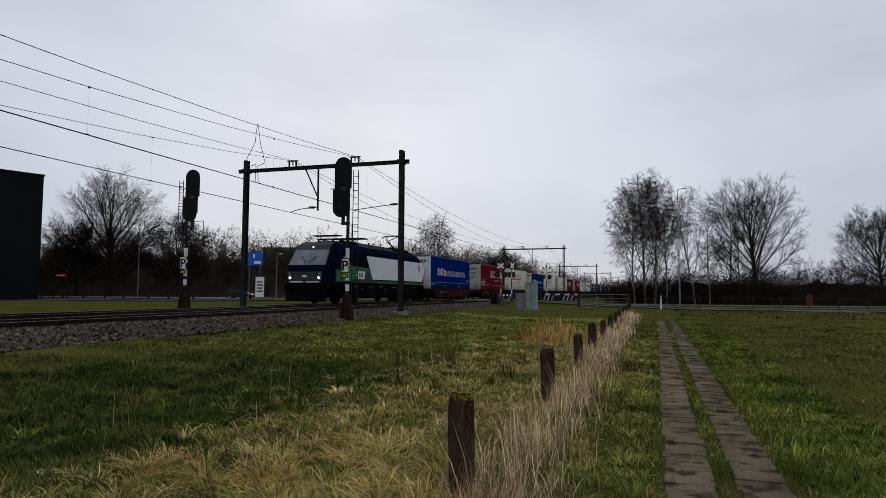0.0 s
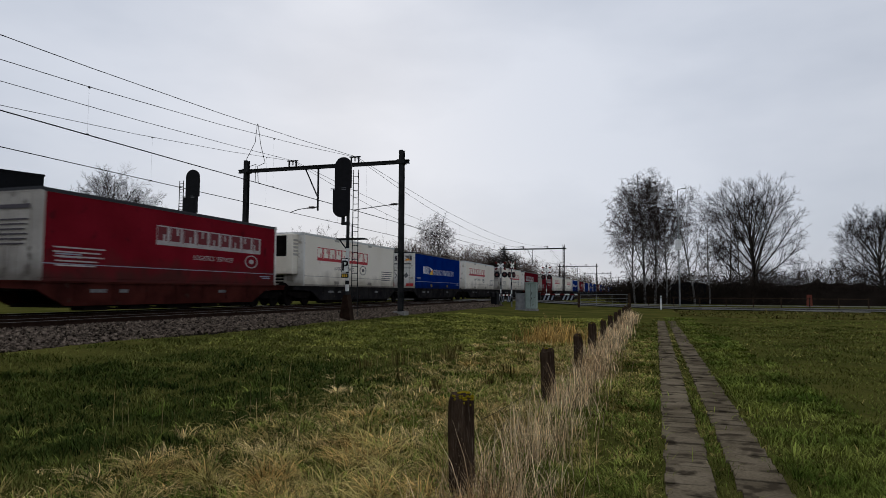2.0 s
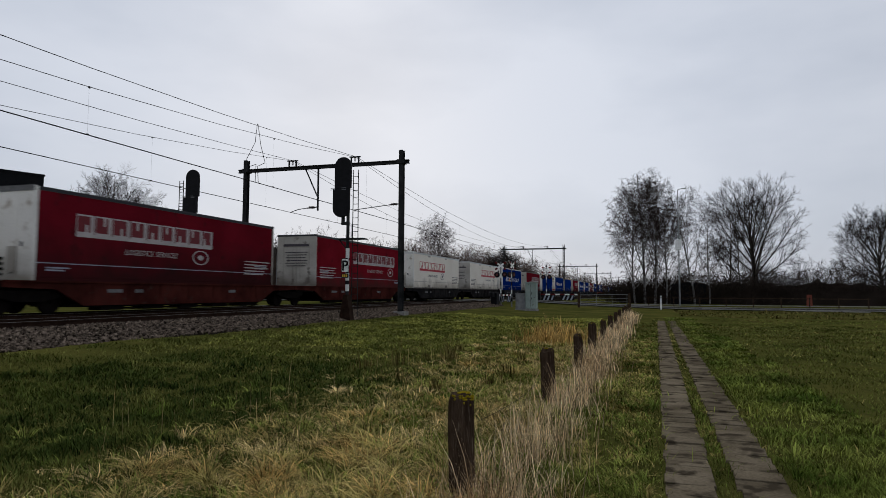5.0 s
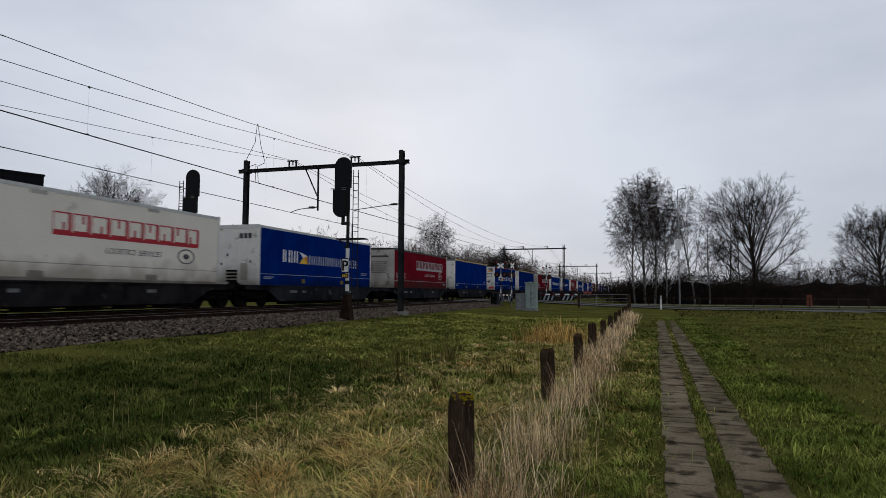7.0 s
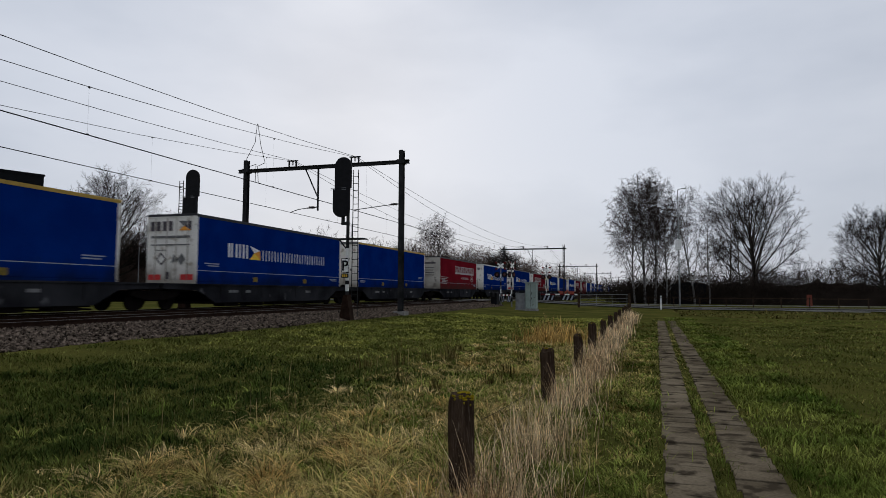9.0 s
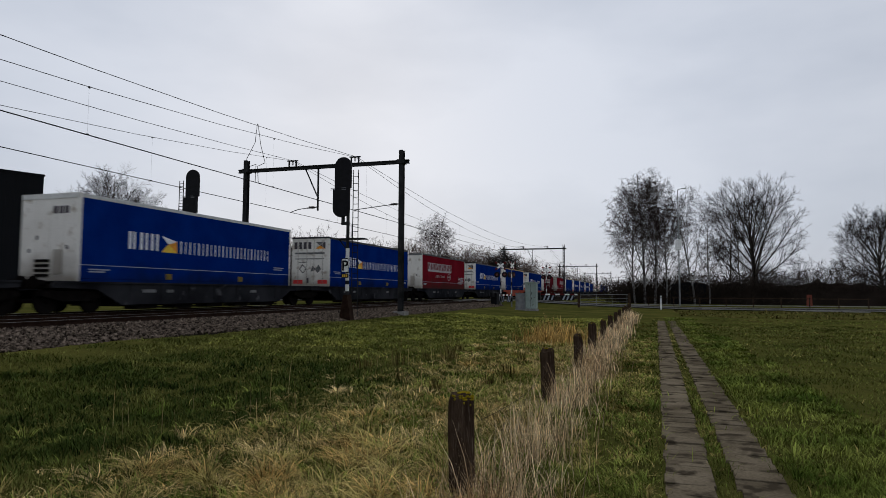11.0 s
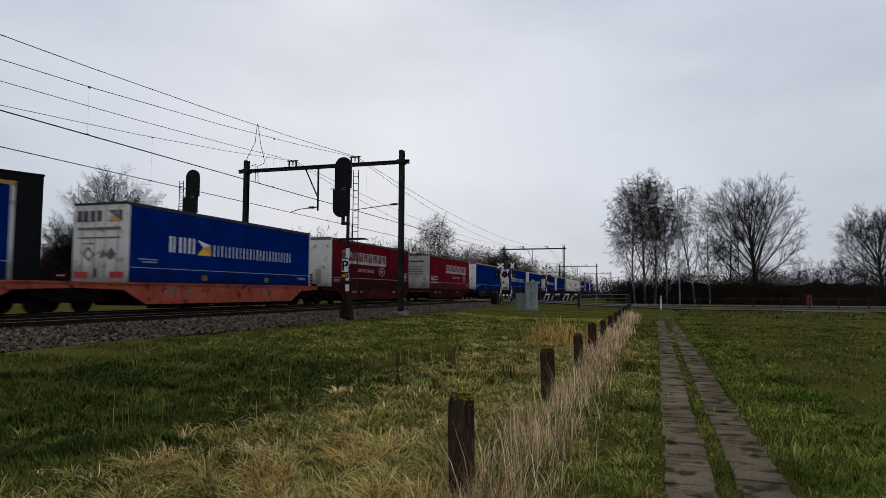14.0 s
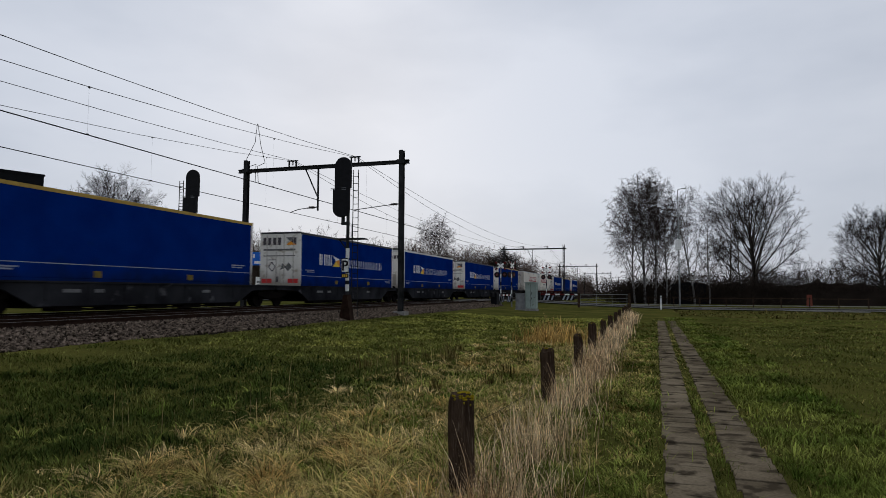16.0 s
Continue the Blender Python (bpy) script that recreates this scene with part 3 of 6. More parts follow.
        if kind == "white":
            for c in (4.1, 9.1):
                for z in (LOW + .02, TOP - .20):
                    made("lifting_plate", lambda bm: box(bm, min(s * (W2 + .002), s * (W2 + .014)), max(s * (W2 + .002), s * (W2 + .014)), c - .3, c + .3, z, z + .2), TM["dirty"], t)
    for y in (9.3, 10.6, 11.9):
        wheelset(t, "wheelset", y, .5, .33)
    made("chassis", lambda bm: [box(bm, -.6, -.45, .4, LEN - .2, .95, LOW - .06), box(bm, .45, .6, .4, LEN - .2, .95, LOW - .06)], TM["under"], t)
    made("landing_leg", lambda bm: [box(bm, sx - .07, sx + .07, 2.6, 2.75, .45, LOW - .06) for sx in (-.85, .85)], TM["under"], t)
    made("underrun_bar", lambda bm: box(bm, -1.2, 1.2, LEN - .25, LEN - .1, .78, .92), TM["dirty"], t)
    return t


def build_wagon(tone):
    """Articulated pocket wagon for two trailers. Local y = 0 is the leading trailer's front wall."""
    names = {"rust": "rust-red", "dark": "soot-black", "grey": "dark grey", "orange": "orange"}
    t = thing("pocket_wagon", 0, 0, 0, names[tone] + " articulated pocket wagon carrying two semitrailers", "railway wagon", "wagons of the train")
    m = WAGON_TONES[tone]
    for y0, y1, a, b in ((-0.9, 15.75, 2.0, 12.6), (15.95, 32.7, 19.2, 29.8)):
        u = made("frame_unit", lambda bm: None, m, t)
        for s in (-1, 1):
            x0, x1 = min(s * 1.18, s * 1.30), max(s * 1.18, s * 1.30)
            prof = [(y0, 1.10), (y1, 1.10), (y1, .88), (b + 1.1, .82), (b, .27), (a, .27), (a - 1.1, .82), (y0, .88)]
            sill = made("side_sill", lambda bm: prism(bm, prof, "x", x0, x1), m, u)
            made("top_flange", lambda bm: box(bm, min(s * 1.16, s * 1.36), max(s * 1.16, s * 1.36), y0, y1, 1.04, 1.10), m, u)
            for k in range(7):
                yy = a + .4 + k * (b - a - .8) / 6
                made("stiffener", lambda bm: box(bm, min(s * 1.30, s * 1.335), max(s * 1.30, s * 1.335), yy - .05, yy + .05, .46, 1.04), m, u)
            made("data_plate", lambda bm: [box(bm, min(s * 1.30, s * 1.306), max(s * 1.30, s * 1.306), c, c + w, .72, .84) for c, w in ((a + 1.0, .7), (a + 2.3, .4), (b - 2.6, .6))], TM["plate"], u, "pale marking plates")
        made("pocket_floor", lambda bm: box(bm, -1.18, 1.18, a, b, .21, .33), TM["under"], u)
        made("end_deck", lambda bm: [box(bm, -1.18, 1.18, y0, a - .9, .86, 1.0), box(bm, -1.18, 1.18, b + .9, y1, .86, 1.0)], TM["under"], u)
        for k in range(5):
            yy = a + 1.2 + k * (b - a - 2.4) / 4
            made("brake_gear", lambda bm: (box(bm, .55, 1.16, yy - .32, yy + .75, .09, .21), rod(bm, (1.0, yy + .3, .20), (1.0, yy + 1.4, .12), .035, n=6)), TM["under"], u)
    made("hitch_stand", lambda bm: [prism(bm, [(y - .4, 1.0), (y + .4, 1.0), (y + .12, 1.16), (y - .12, 1.16)], "x", -.5, .5) for y in (1.2, 30.6)], m, t)
    for c in (0.2, 15.85, 31.6):
        bo = made("bogie", lambda bm: [prism(bm, [(c - 1.35, .62), (c - .5, .42), (c + .5, .42), (c + 1.35, .62), (c + 1.2, .78), (c - 1.2, .78)], "x", s - .06, s + .06) for s in (-1.0, 1.0)] + [box(bm, -1.0, 1.0, c - .2, c + .2, .5, .8)], TM["under"], t)
        for dy in (-.9, .9):
            def ws(bm):
                for s in (-.75, .75):
                    rod(bm, (s - .065, c + dy, .43), (s + .065, c + dy, .43), .43, n=18)
                rod(bm, (-.9, c + dy, .43), (.9, c + dy, .43), .08)
            made("wheelset", ws, TM["under"], bo)
    for y, d in ((-0.9, -.42), (32.7, .42)):
        for s in (-.875, .875):
            made("buffer", lambda bm: (rod(bm, (s, y, 1.03), (s, y + d * .8, 1.03), .10, n=10), rod(bm, (s, y + d * .8, 1.03), (s, y + d, 1.03), .22, n=14)), TM["under"], t)
    return t


FLEET = [  # wagon tone, then each trailer: kind, roof edge, front face, y at the start
    ("rust", ("ferry", "black", 54.25), ("red", "black", 72.44)),
    ("dark", ("reefer", "white", 88.94), ("ferry", "black", 107.13)),
    ("dark", ("white", "white", 122.87), ("white", "white", 141.14)),
    ("rust", ("maroon", "black", 157.57), ("red", "black", 175.71)),
    ("dark", ("white", "white", 192.2), ("white", "white", 210.07)),
    ("grey", ("ferry", "white", 226.85), ("red", "black", 244.82)),
    ("grey", ("plain", "yellow", 261.23), ("ferry", "black", 279.07)),
    ("grey", ("plain", "yellow", 295.24), ("red", "black", 313.24)),
    ("grey", ("ferry", "white", 330.0), ("ferry", "black", 348.13)),
    ("grey", ("red", "black", 365.1), ("ferry", "black", 383.22)),
    ("orange", ("plain", "yellow", 399.37), ("ferry", "black", 417.53)),
    ("rust", ("maroon", "black", 433.72), ("red", "black", 452.4)),
    ("grey", ("plain", "yellow", 468.77), ("ferry", "black", 487.0)),
    ("grey", ("ferry", "white", 503.12), ("ferry", "black", 521.05)),
    ("dark", ("plain", "yellow", 537.3), ("white", "white", 555.4)),
    ("rust", ("white", "white", 571.6), ("ferry", "black", 589.7)),
    ("grey", ("plain", "yellow", 605.9), ("ferry", "white", 624.0)),
]


def build_train():
    first = {}
    for tone, *pair in FLEET:
        if ("w", tone) not in first:
            w = first["w", tone] = build_wagon(tone)
        else:
            w = copy_thing(first["w", tone], pose(0, 0, 0))
        TRAIN.append((w, pair[0][2], False))
        for k, (kind, trim, y) in enumerate(pair):
            key = (kind, trim, k)
            if key not in first:
                t = first[key] = build_trailer(kind, trim, k == 0)
            else:
                t = copy_thing(first[key], pose(0, 0, 0))
            TRAIN.append((t, y, k == 1))


build_train()


def build_loco():
    t = thing("locomotive", 0, 0, 0, "electric locomotive in navy, green and white with lit headlights", "locomotive")
    navy = mat("loco_navy", (0.0035, 0.006, 0.018), (0.005, 0.008, 0.026), 0.4, scale=1.2, spec=.06)
    pine = mat("loco_dark_green", (0.003, 0.020, 0.013), (0.004, 0.028, 0.018), 0.4, scale=1.2)
    stripe = mat("loco_stripe_green", (0.003, 0.060, 0.034), (0.004, 0.075, 0.042), 0.4, scale=1.2)
    green = mat("loco_green", (0.003, 0.135, 0.022), (0.005, 0.17, 0.030), 0.4, scale=1.2)
    silver = mat("loco_white", (0.80, 0.81, 0.81), (0.86, 0.87, 0.87), 0.35, scale=0.8, wear=(0.62, 0.62, 0.61), wear_at=0.7)
    roofm = mat("loco_roof_grey", (0.07, 0.074, 0.082), (0.11, 0.115, 0.125), 0.6, scale=1.5)
    # pale grey of the glass: reflected bright sky painted into the base colour
    glass = mat("loco_windscreen", (0.17, 0.185, 0.20), (0.26, 0.28, 0.30), 0.06, scale=1, spec=.8)
    lamp = glow("headlight_glow", (1.0, 0.95, 0.85), 1.3)
    skirt = TM["under"]
    L = 18.98
    stations = [(0.45, 1.12, 2.05), (0.55, 1.25, 2.2), (0.85, 1.38, 2.6), (1.25, 1.43, 3.15), (1.62, 1.46, 3.62), (2.1, 1.49, 3.84), (2.8, 1.50, 3.86)]
    stations = stations + [(L - a, b, c) for a, b, c in reversed(stations)]

    def section(hw, top):
        sh = min(3.25, top - 0.18)
        return [(-hw, 1.28), (-hw, sh), (-hw * .93, sh + (top - sh) * .45), (-hw * .72, top), (hw * .72, top), (hw * .93, sh + (top - sh) * .45), (hw, sh), (hw, 1.28)]

    def shell(bm):
        rings = [[bm.verts.new((p[0], y, p[1])) for p in section(hw, top)] for y, hw, top in stations]
        for a, b in zip(rings, rings[1:]):
            for k in range(8):
                bm.faces.new((a[k], a[(k + 1) % 8], b[(k + 1) % 8], b[k]))
        bm.faces.new(rings[0][::-1])
        bm.faces.new(rings[-1])
    body = made("body", shell, navy, t, "navy body shell")
    made("roof", lambda bm: prism(bm, [(-1.30, 3.30), (-1.30, 3.62), (-1.02, 3.90), (1.02, 3.90), (1.30, 3.62), (1.30, 3.30)], "y", 2.7, L - 2.7), roofm, t, "grey roof panels")
    for d in (0, 1):
        yy = (lambda v: v) if d == 0 else (lambda v: L - v)
        # windscreen halves, lying on the raked front
        for s in (-1, 1):
            def pane(bm):
                q = [(s * .012, .70, 2.38), (s * 1.24, .72, 2.38), (s * 1.16, 1.40, 3.34), (s * .012, 1.38, 3.34)]
                a = [bm.verts.new(Vector((p[0], yy(p[1] - .05), p[2] + .03))) for p in q]
                b = [bm.verts.new(Vector((p[0], yy(p[1] + .03), p[2] - .02))) for p in q]
                bm.faces.new(a)
                bm.faces.new(b[::-1])
                for k in range(4):
                    bm.faces.new((a[k], a[(k + 1) % 4], b[(k + 1) % 4], b[k]))
            w = made("windscreen", pane, glass, body, "raked windscreen half")
            made("wiper", lambda bm: rod(bm, (s * .12, yy(.72), 2.55), (s * .5, yy(1.0), 2.95), .02), TM["under"], w)
            made("headlight", lambda bm: rod(bm, (s * .98, yy(.50), 1.62), (s * .98, yy(.40), 1.62), .075, n=12), lamp if d == 0 else TM["dirty"], body, "round headlight")
            made("buffer", lambda bm: (rod(bm, (s * .875, yy(.5), 1.04), (s * .875, yy(.12), 1.04), .12, n=10), rod(bm, (s * .875, yy(.12), 1.04), (s * .875, yy(.0), 1.04), .25, n=14)), skirt, t)
            made("light_strip", lambda bm: box(bm, min(s * .12, s * .98), max(s * .12, s * .98), min(yy(.40), yy(.46)), max(yy(.40), yy(.46)), 1.33, 1.41), TM["mark_white"], body, "white line on the front")
        for s in (-1, 1):
            made("lamp_housing", lambda bm: prism(bm, [(s * .86, 1.50), (s * 1.12, 1.50), (s * 1.14, 1.98), (s * .96, 1.98)], "y", min(yy(.42), yy(.47)), max(yy(.42), yy(.47))), TM["plate"], body, "tall lamp cluster")
        made("front_field", lambda bm: prism(bm, [(-1.10, 1.30), (1.10, 1.30), (1.10, 2.02), (-1.10, 2.02)], "y", min(yy(.435), yy(.46)), max(yy(.435), yy(.46))), skirt if d else pine, body, "dark green lower front")
        made("emblem", lambda bm: prism(bm, [(-.16, 1.72), (-.08, 1.79), (.16, 1.79), (.13, 1.64), (-.08, 1.64)], "y", min(yy(.395), yy(.42)), max(yy(.395), yy(.42))), TM["mark_white"], body, "small white emblem")

        def brow(bm):
            rows = []
            for y, z, hw in ((1.36, 3.37, 1.20), (1.60, 3.66, 1.16), (2.10, 3.885, 1.08), (2.85, 3.905, 1.08)):
                rows.append([bm.verts.new((x, yy(y - .02), z + .02)) for x in (-hw, hw)])
            for a, b in zip(rows, rows[1:]):
                bm.faces.new((a[0], a[1], b[1], b[0]))
            low = [[bm.verts.new((v.co.x, v.co.y, v.co.z - .06)) for v in r] for r in rows]
            for a, b in zip(low, low[1:]):
                bm.faces.new((a[0], b[0], b[1], a[1]))
            for k in (0, 1):
                for a, b, c, e in zip(rows, rows[1:], low, low[1:]):
                    bm.faces.new((a[k], b[k], e[k], c[k]))
            bm.faces.new((rows[0][0], low[0][0], low[0][1], rows[0][1]))
        made("cab_roof", brow, roofm, t, "grey cab roof above the windscreen")
        made("top_lamp", lambda bm: rod(bm, (0, yy(1.44), 3.52), (0, yy(1.56), 3.52), .07, n=10), lamp if d == 0 else TM["dirty"], body)
        for k in range(4):
            made("grille_bar", lambda bm: box(bm, -.75, .75, min(yy(.42), yy(.50)), max(yy(.42), yy(.50)), 1.47 + .14 * k, 1.50 + .14 * k), TM["plate"], body, "thin grey line")
        made("snow_plough", lambda bm: prism(bm, [(-1.35, .18), (1.35, .18), (1.25, .95), (-1.25, .95)], "y", min(yy(.5), yy(.75)), max(yy(.5), yy(.75))), skirt, t, bevel=.02)
        made("sill", lambda bm: box(bm, -1.30, 1.30, min(yy(.42), yy(1.2)), max(yy(.42), yy(1.2)), .92, 1.29), skirt, t)
    for s in (-1, 1):
        def plate(pts, lift):
            return lambda bm: prism(bm, pts, "x", min(s * 1.492, s * (1.5 + lift)), max(s * 1.492, s * (1.5 + lift)))
        made("green_band", plate([(1.62, 1.42), (8.0, 1.42), (6.85, 2.36), (3.55, 2.50), (2.75, 2.50), (2.3, 2.16), (1.62, 2.14)], .010), green, body, "green livery band")
        made("green_band", plate([(8.0, 1.36), (17.9, 1.36), (17.9, 1.56), (7.4, 1.56)], .010), stripe, body)
        made("dark_field", plate([(3.75, 1.38), (7.95, 1.38), (7.05, 2.12), (4.75, 2.20)], .014), pine, body)
        made("chevron", plate([(6.55, 2.05), (6.75, 2.05), (7.0, 1.80), (6.75, 1.55), (6.55, 1.55), (6.80, 1.80)], .018), stripe, body)
        made("emblem_bar", lambda bm: [box(bm, min(s * 1.521, s * 1.524), max(s * 1.521, s * 1.524), a, a + .12, 1.72, 2.05) for a in (4.92, 5.14, 5.40)], navy, body)
        made("panel_edge", plate([(5.98, 3.27), (17.75, 3.27), (18.2, 2.55), (17.5, 1.58), (7.08, 1.58)], .013), skirt, body, "black edging of the white panel")
        made("white_panel", plate([(6.1, 3.22), (17.65, 3.22), (18.1, 2.55), (17.42, 1.64), (7.15, 1.64)], .016), silver, body, "large white side panel")
        made("emblem", plate([(4.5, 1.90), (4.8, 2.15), (5.9, 2.15), (5.75, 1.62), (4.8, 1.62)], .020), TM["mark_white"], body, "white arrow-shaped emblem")
        for a, b in ((2.65, 3.0), (16.55, 16.85)):
            made("cab_window", plate([(a, 2.45), (b, 2.45), (b, 3.05), (a, 3.05)], .024), glass, body)
        made("cab_door", plate([(2.45, 1.45), (3.2, 1.45), (3.2, 3.15), (2.45, 3.15)], .006), navy, body)
        made("handrail", lambda bm: [rod(bm, (s * 1.55, yy, 1.35), (s * 1.55, yy, 2.6), .018) for yy in (2.35, 3.3)], skirt, body)
        made("equipment_box", lambda bm: [box(bm, min(s * 1.05, s * 1.38), max(s * 1.05, s * 1.38), a, b, .45, 1.26) for a, b in ((6.6, 8.2), (8.4, 10.4), (10.7, 12.3))], skirt, t, bevel=.0)
        made("pale_marking", lambda bm: [box(bm, min(s * 1.38, s * 1.39), max(s * 1.38, s * 1.39), a, a + w, z, z + .05) for a, w, z in ((3.2, .3, 1.1), (4.6, .5, 1.14), (5.6, .25, .95), (6.8, .8, 1.1), (7.2, .12, .8), (8.6, .7, 1.12), (9.6, .3, .9), (9.9, .1, .7), (11.0, .9, 1.1), (13.0, .4, 1.12), (14.2, .2, .9), (15.6, .5, 1.1), (16.4, .15, .8))], TM["dirty"], t)
    for c in (4.4, 14.6):
        bo = made("bogie", lambda bm: [prism(bm, [(c - 2.1, .55), (c - .8, .34), (c + .8, .34), (c + 2.1, .55), (c + 2.0, 1.0), (c - 2.0, 1.0)], "x", s - .09, s + .09) for s in (-1.12, 1.12)] + [box(bm, -1.1, 1.1, c - .3, c + .3, .5, 1.0)], skirt, t)
        for dy in (-1.3, 1.3):
            made("wheelset", lambda bm: [rod(bm, (s - .07, c + dy, .61), (s + .07, c + dy, .61), .61, n=22) for s in (-.75, .75)] + [rod(bm, (-1.0, c + dy, .61), (1.0, c + dy, .61), .09)], skirt, bo)
    made("underframe", lambda bm: [box(bm, -1.22, 1.22, 1.0, L - 1.0, .92, 1.285)], skirt, t)
    made("transformer", lambda bm: box(bm, -1.15, 1.15, 6.7, 12.2, .34, .93), skirt, t, bevel=.05)
    # roof gear
    made("roof_box", lambda bm: [box(bm, -.75, .75, a, b, 3.88, 4.12) for a, b in ((6.8, 8.6), (9.0, 10.6), (11.2, 12.6))], roofm, t, bevel=.0)
    made("roof_insulator", lambda bm: [rod(bm, (x, y, 3.88), (x, y, 4.34), .09, .05, n=8) for y in (6.2, 6.6, 8.8, 10.9, 13.0, 13.3) for x in (-.3, .45)], skirt, t)
    made("roof_rack", lambda bm: [box(bm, -.95, .95, y, y + .5, 3.98, 4.06) for y in (3.4, 4.3, 5.4, 14.0, 15.0, 15.9)], skirt, t)
    made("roof_line", lambda bm: [rod(bm, (x, 2.6, 4.16), (x, 16.6, 4.16), .03) for x in (-.5, .55)] + [rod(bm, (x, y, 3.9), (x, y, 4.16), .05) for x in (-.5, .55) for y in (3, 6, 9, 12, 16)], skirt, t)

    def folded(bm):
        for x in (-.6, .6):
            rod(bm, (x, 3.0, 4.18), (x * .6, 5.6, 4.32), .035)
        rod(bm, (-.95, 3.1, 4.40), (.95, 3.1, 4.40), .04)
        rod(bm, (-.95, 3.5, 4.40), (.95, 3.5, 4.40), .04)
        box(bm, -.6, .6, 5.2, 5.9, 4.05, 4.2)
    made("pantograph", folded, skirt, t, "lowered pantograph")

    def raised(bm):
        box(bm, -.6, .6, 14.2, 15.6, 4.0, 4.16)
        rod(bm, (0, 15.2, 4.16), (0, 13.4, 4.85), .06)
        rod(bm, (.12, 15.0, 4.1), (.12, 13.4, 4.78), .03)
        for x in (-.45, .45):
            rod(bm, (x * .3, 13.4, 4.85), (x, 14.6, 5.30), .035)
        for y in (14.45, 14.8):
            rod(bm, (-.62, y, 5.34), (.62, y, 5.34), .035)
            rod(bm, (.62, y, 5.34), (.95, y, 5.18), .03)
            rod(bm, (-.62, y, 5.34), (-.95, y, 5.18), .03)
    made("pantograph", raised, skirt, t, "raised pantograph on the contact wire")
    TRAIN.append((t, 33.97, False))


build_loco()


# ---------------- overhead line ----------------
PY, PS = 32.8, 73.1


def build_portal(y, lattice):
    t = thing("catenary_portal", 0, y, 0, "dark steel overhead-line portal spanning both tracks", "catenary portal", "overhead line portals")
    for x in (-12.84, -22.86):
        if lattice:
            def draw(bm):
                for dx in (-.13, .13):
                    for dy in (-.13, .13):
                        box(bm, x + dx - .03, x + dx + .03, dy - .03, dy + .03, .3, 9.45)
                for k in range(18):
                    z = .6 + .48 * k
                    for dy in (-.13, .13):
                        beam(bm, (x - .13, dy, z), (x + .13, dy, z + .48), .03, .03)
                        beam(bm, (x + .13, dy, z), (x - .13, dy, z + .48), .03, .03)
        else:
            def draw(bm):
                h, w, g = .145, .125, .012
                prism(bm, [(x - w, -h), (x + w, -h), (x + w, -h + .02), (x + g, -h + .02), (x + g, h - .02), (x + w, h - .02), (x + w, h), (x - w, h), (x - w, h - .02), (x - g, h - .02), (x - g, -h + .02), (x - w, -h + .02)], "z", .3, 9.45)
        post = made("post", draw, M["mast"], t)
        made("beam_clamp", lambda bm: box(bm, x - .20, x + .20, -.22, .22, 8.68, 8.92), M["mast"], post)
        made("footing", lambda bm: box(bm, x - .35, x + .35, -.35, .35, .0, .52), M["concrete"], post, "concrete footing", bevel=.03)
    made("cross_beam", lambda bm: prism(bm, [(-.10, 8.70), (.10, 8.70), (.10, 8.73), (.02, 8.74), (.02, 8.86), (.10, 8.87), (.10, 8.90), (-.10, 8.90), (-.10, 8.87), (-.02, 8.86), (-.02, 8.74), (-.10, 8.73)], "x", -23.4, -12.4), M["mast"], t)
    for x in (NEAR, FAR):
        b = made("wire_support", lambda bm: [box(bm, x - .26, x - .20, -.05, .05, 8.9, 9.22), box(bm, x + .20, x + .26, -.05, .05, 8.9, 9.22), box(bm, x - .34, x + .34, -.05, .05, 9.22, 9.28)], M["mast"], t)
        made("insulator", lambda bm: [rod(bm, (x, 0, 9.0 + .06 * k), (x, 0, 9.03 + .06 * k), .06, n=8) for k in range(4)], M["insulator"], b)
    hang = made("drop_bracket", lambda bm: [box(bm, -18.06, -17.98, -.04, .04, 6.25, 8.70), beam(bm, (-18.85, 0, 8.70), (-18.04, 0, 7.05), .06, .06)], M["mast"], t)
    for x0, x1 in ((-18.1, FAR), (-12.97, NEAR)):
        a = made("steady_arm", lambda bm: [rod(bm, (x0 - .6, 0, 6.42), (x0 - 1.2, 0, 6.36), .022), rod(bm, (x0 - 1.2, 0, 6.36), (x1 - .1, 0, 6.20), .022)], M["mast"], t)
        made("insulator", lambda bm: (rod(bm, (x0, 0, 6.46), (x0 - .6, 0, 6.42), .035, n=8), [rod(bm, (x0 - .15 - .09 * k, 0, 6.45), (x0 - .19 - .09 * k, 0, 6.446), .075, n=8) for k in range(4)]), M["insulator"], a)
    return t


P1 = build_portal(PY, False)
P2 = build_portal(PY + PS, True)
for k in (-6, -5, -4, -3, -2, -1, 2, 3, 4, 5, 6, 7, 8):
    copy_thing(P1, pose(0, PY + PS * k, 0))


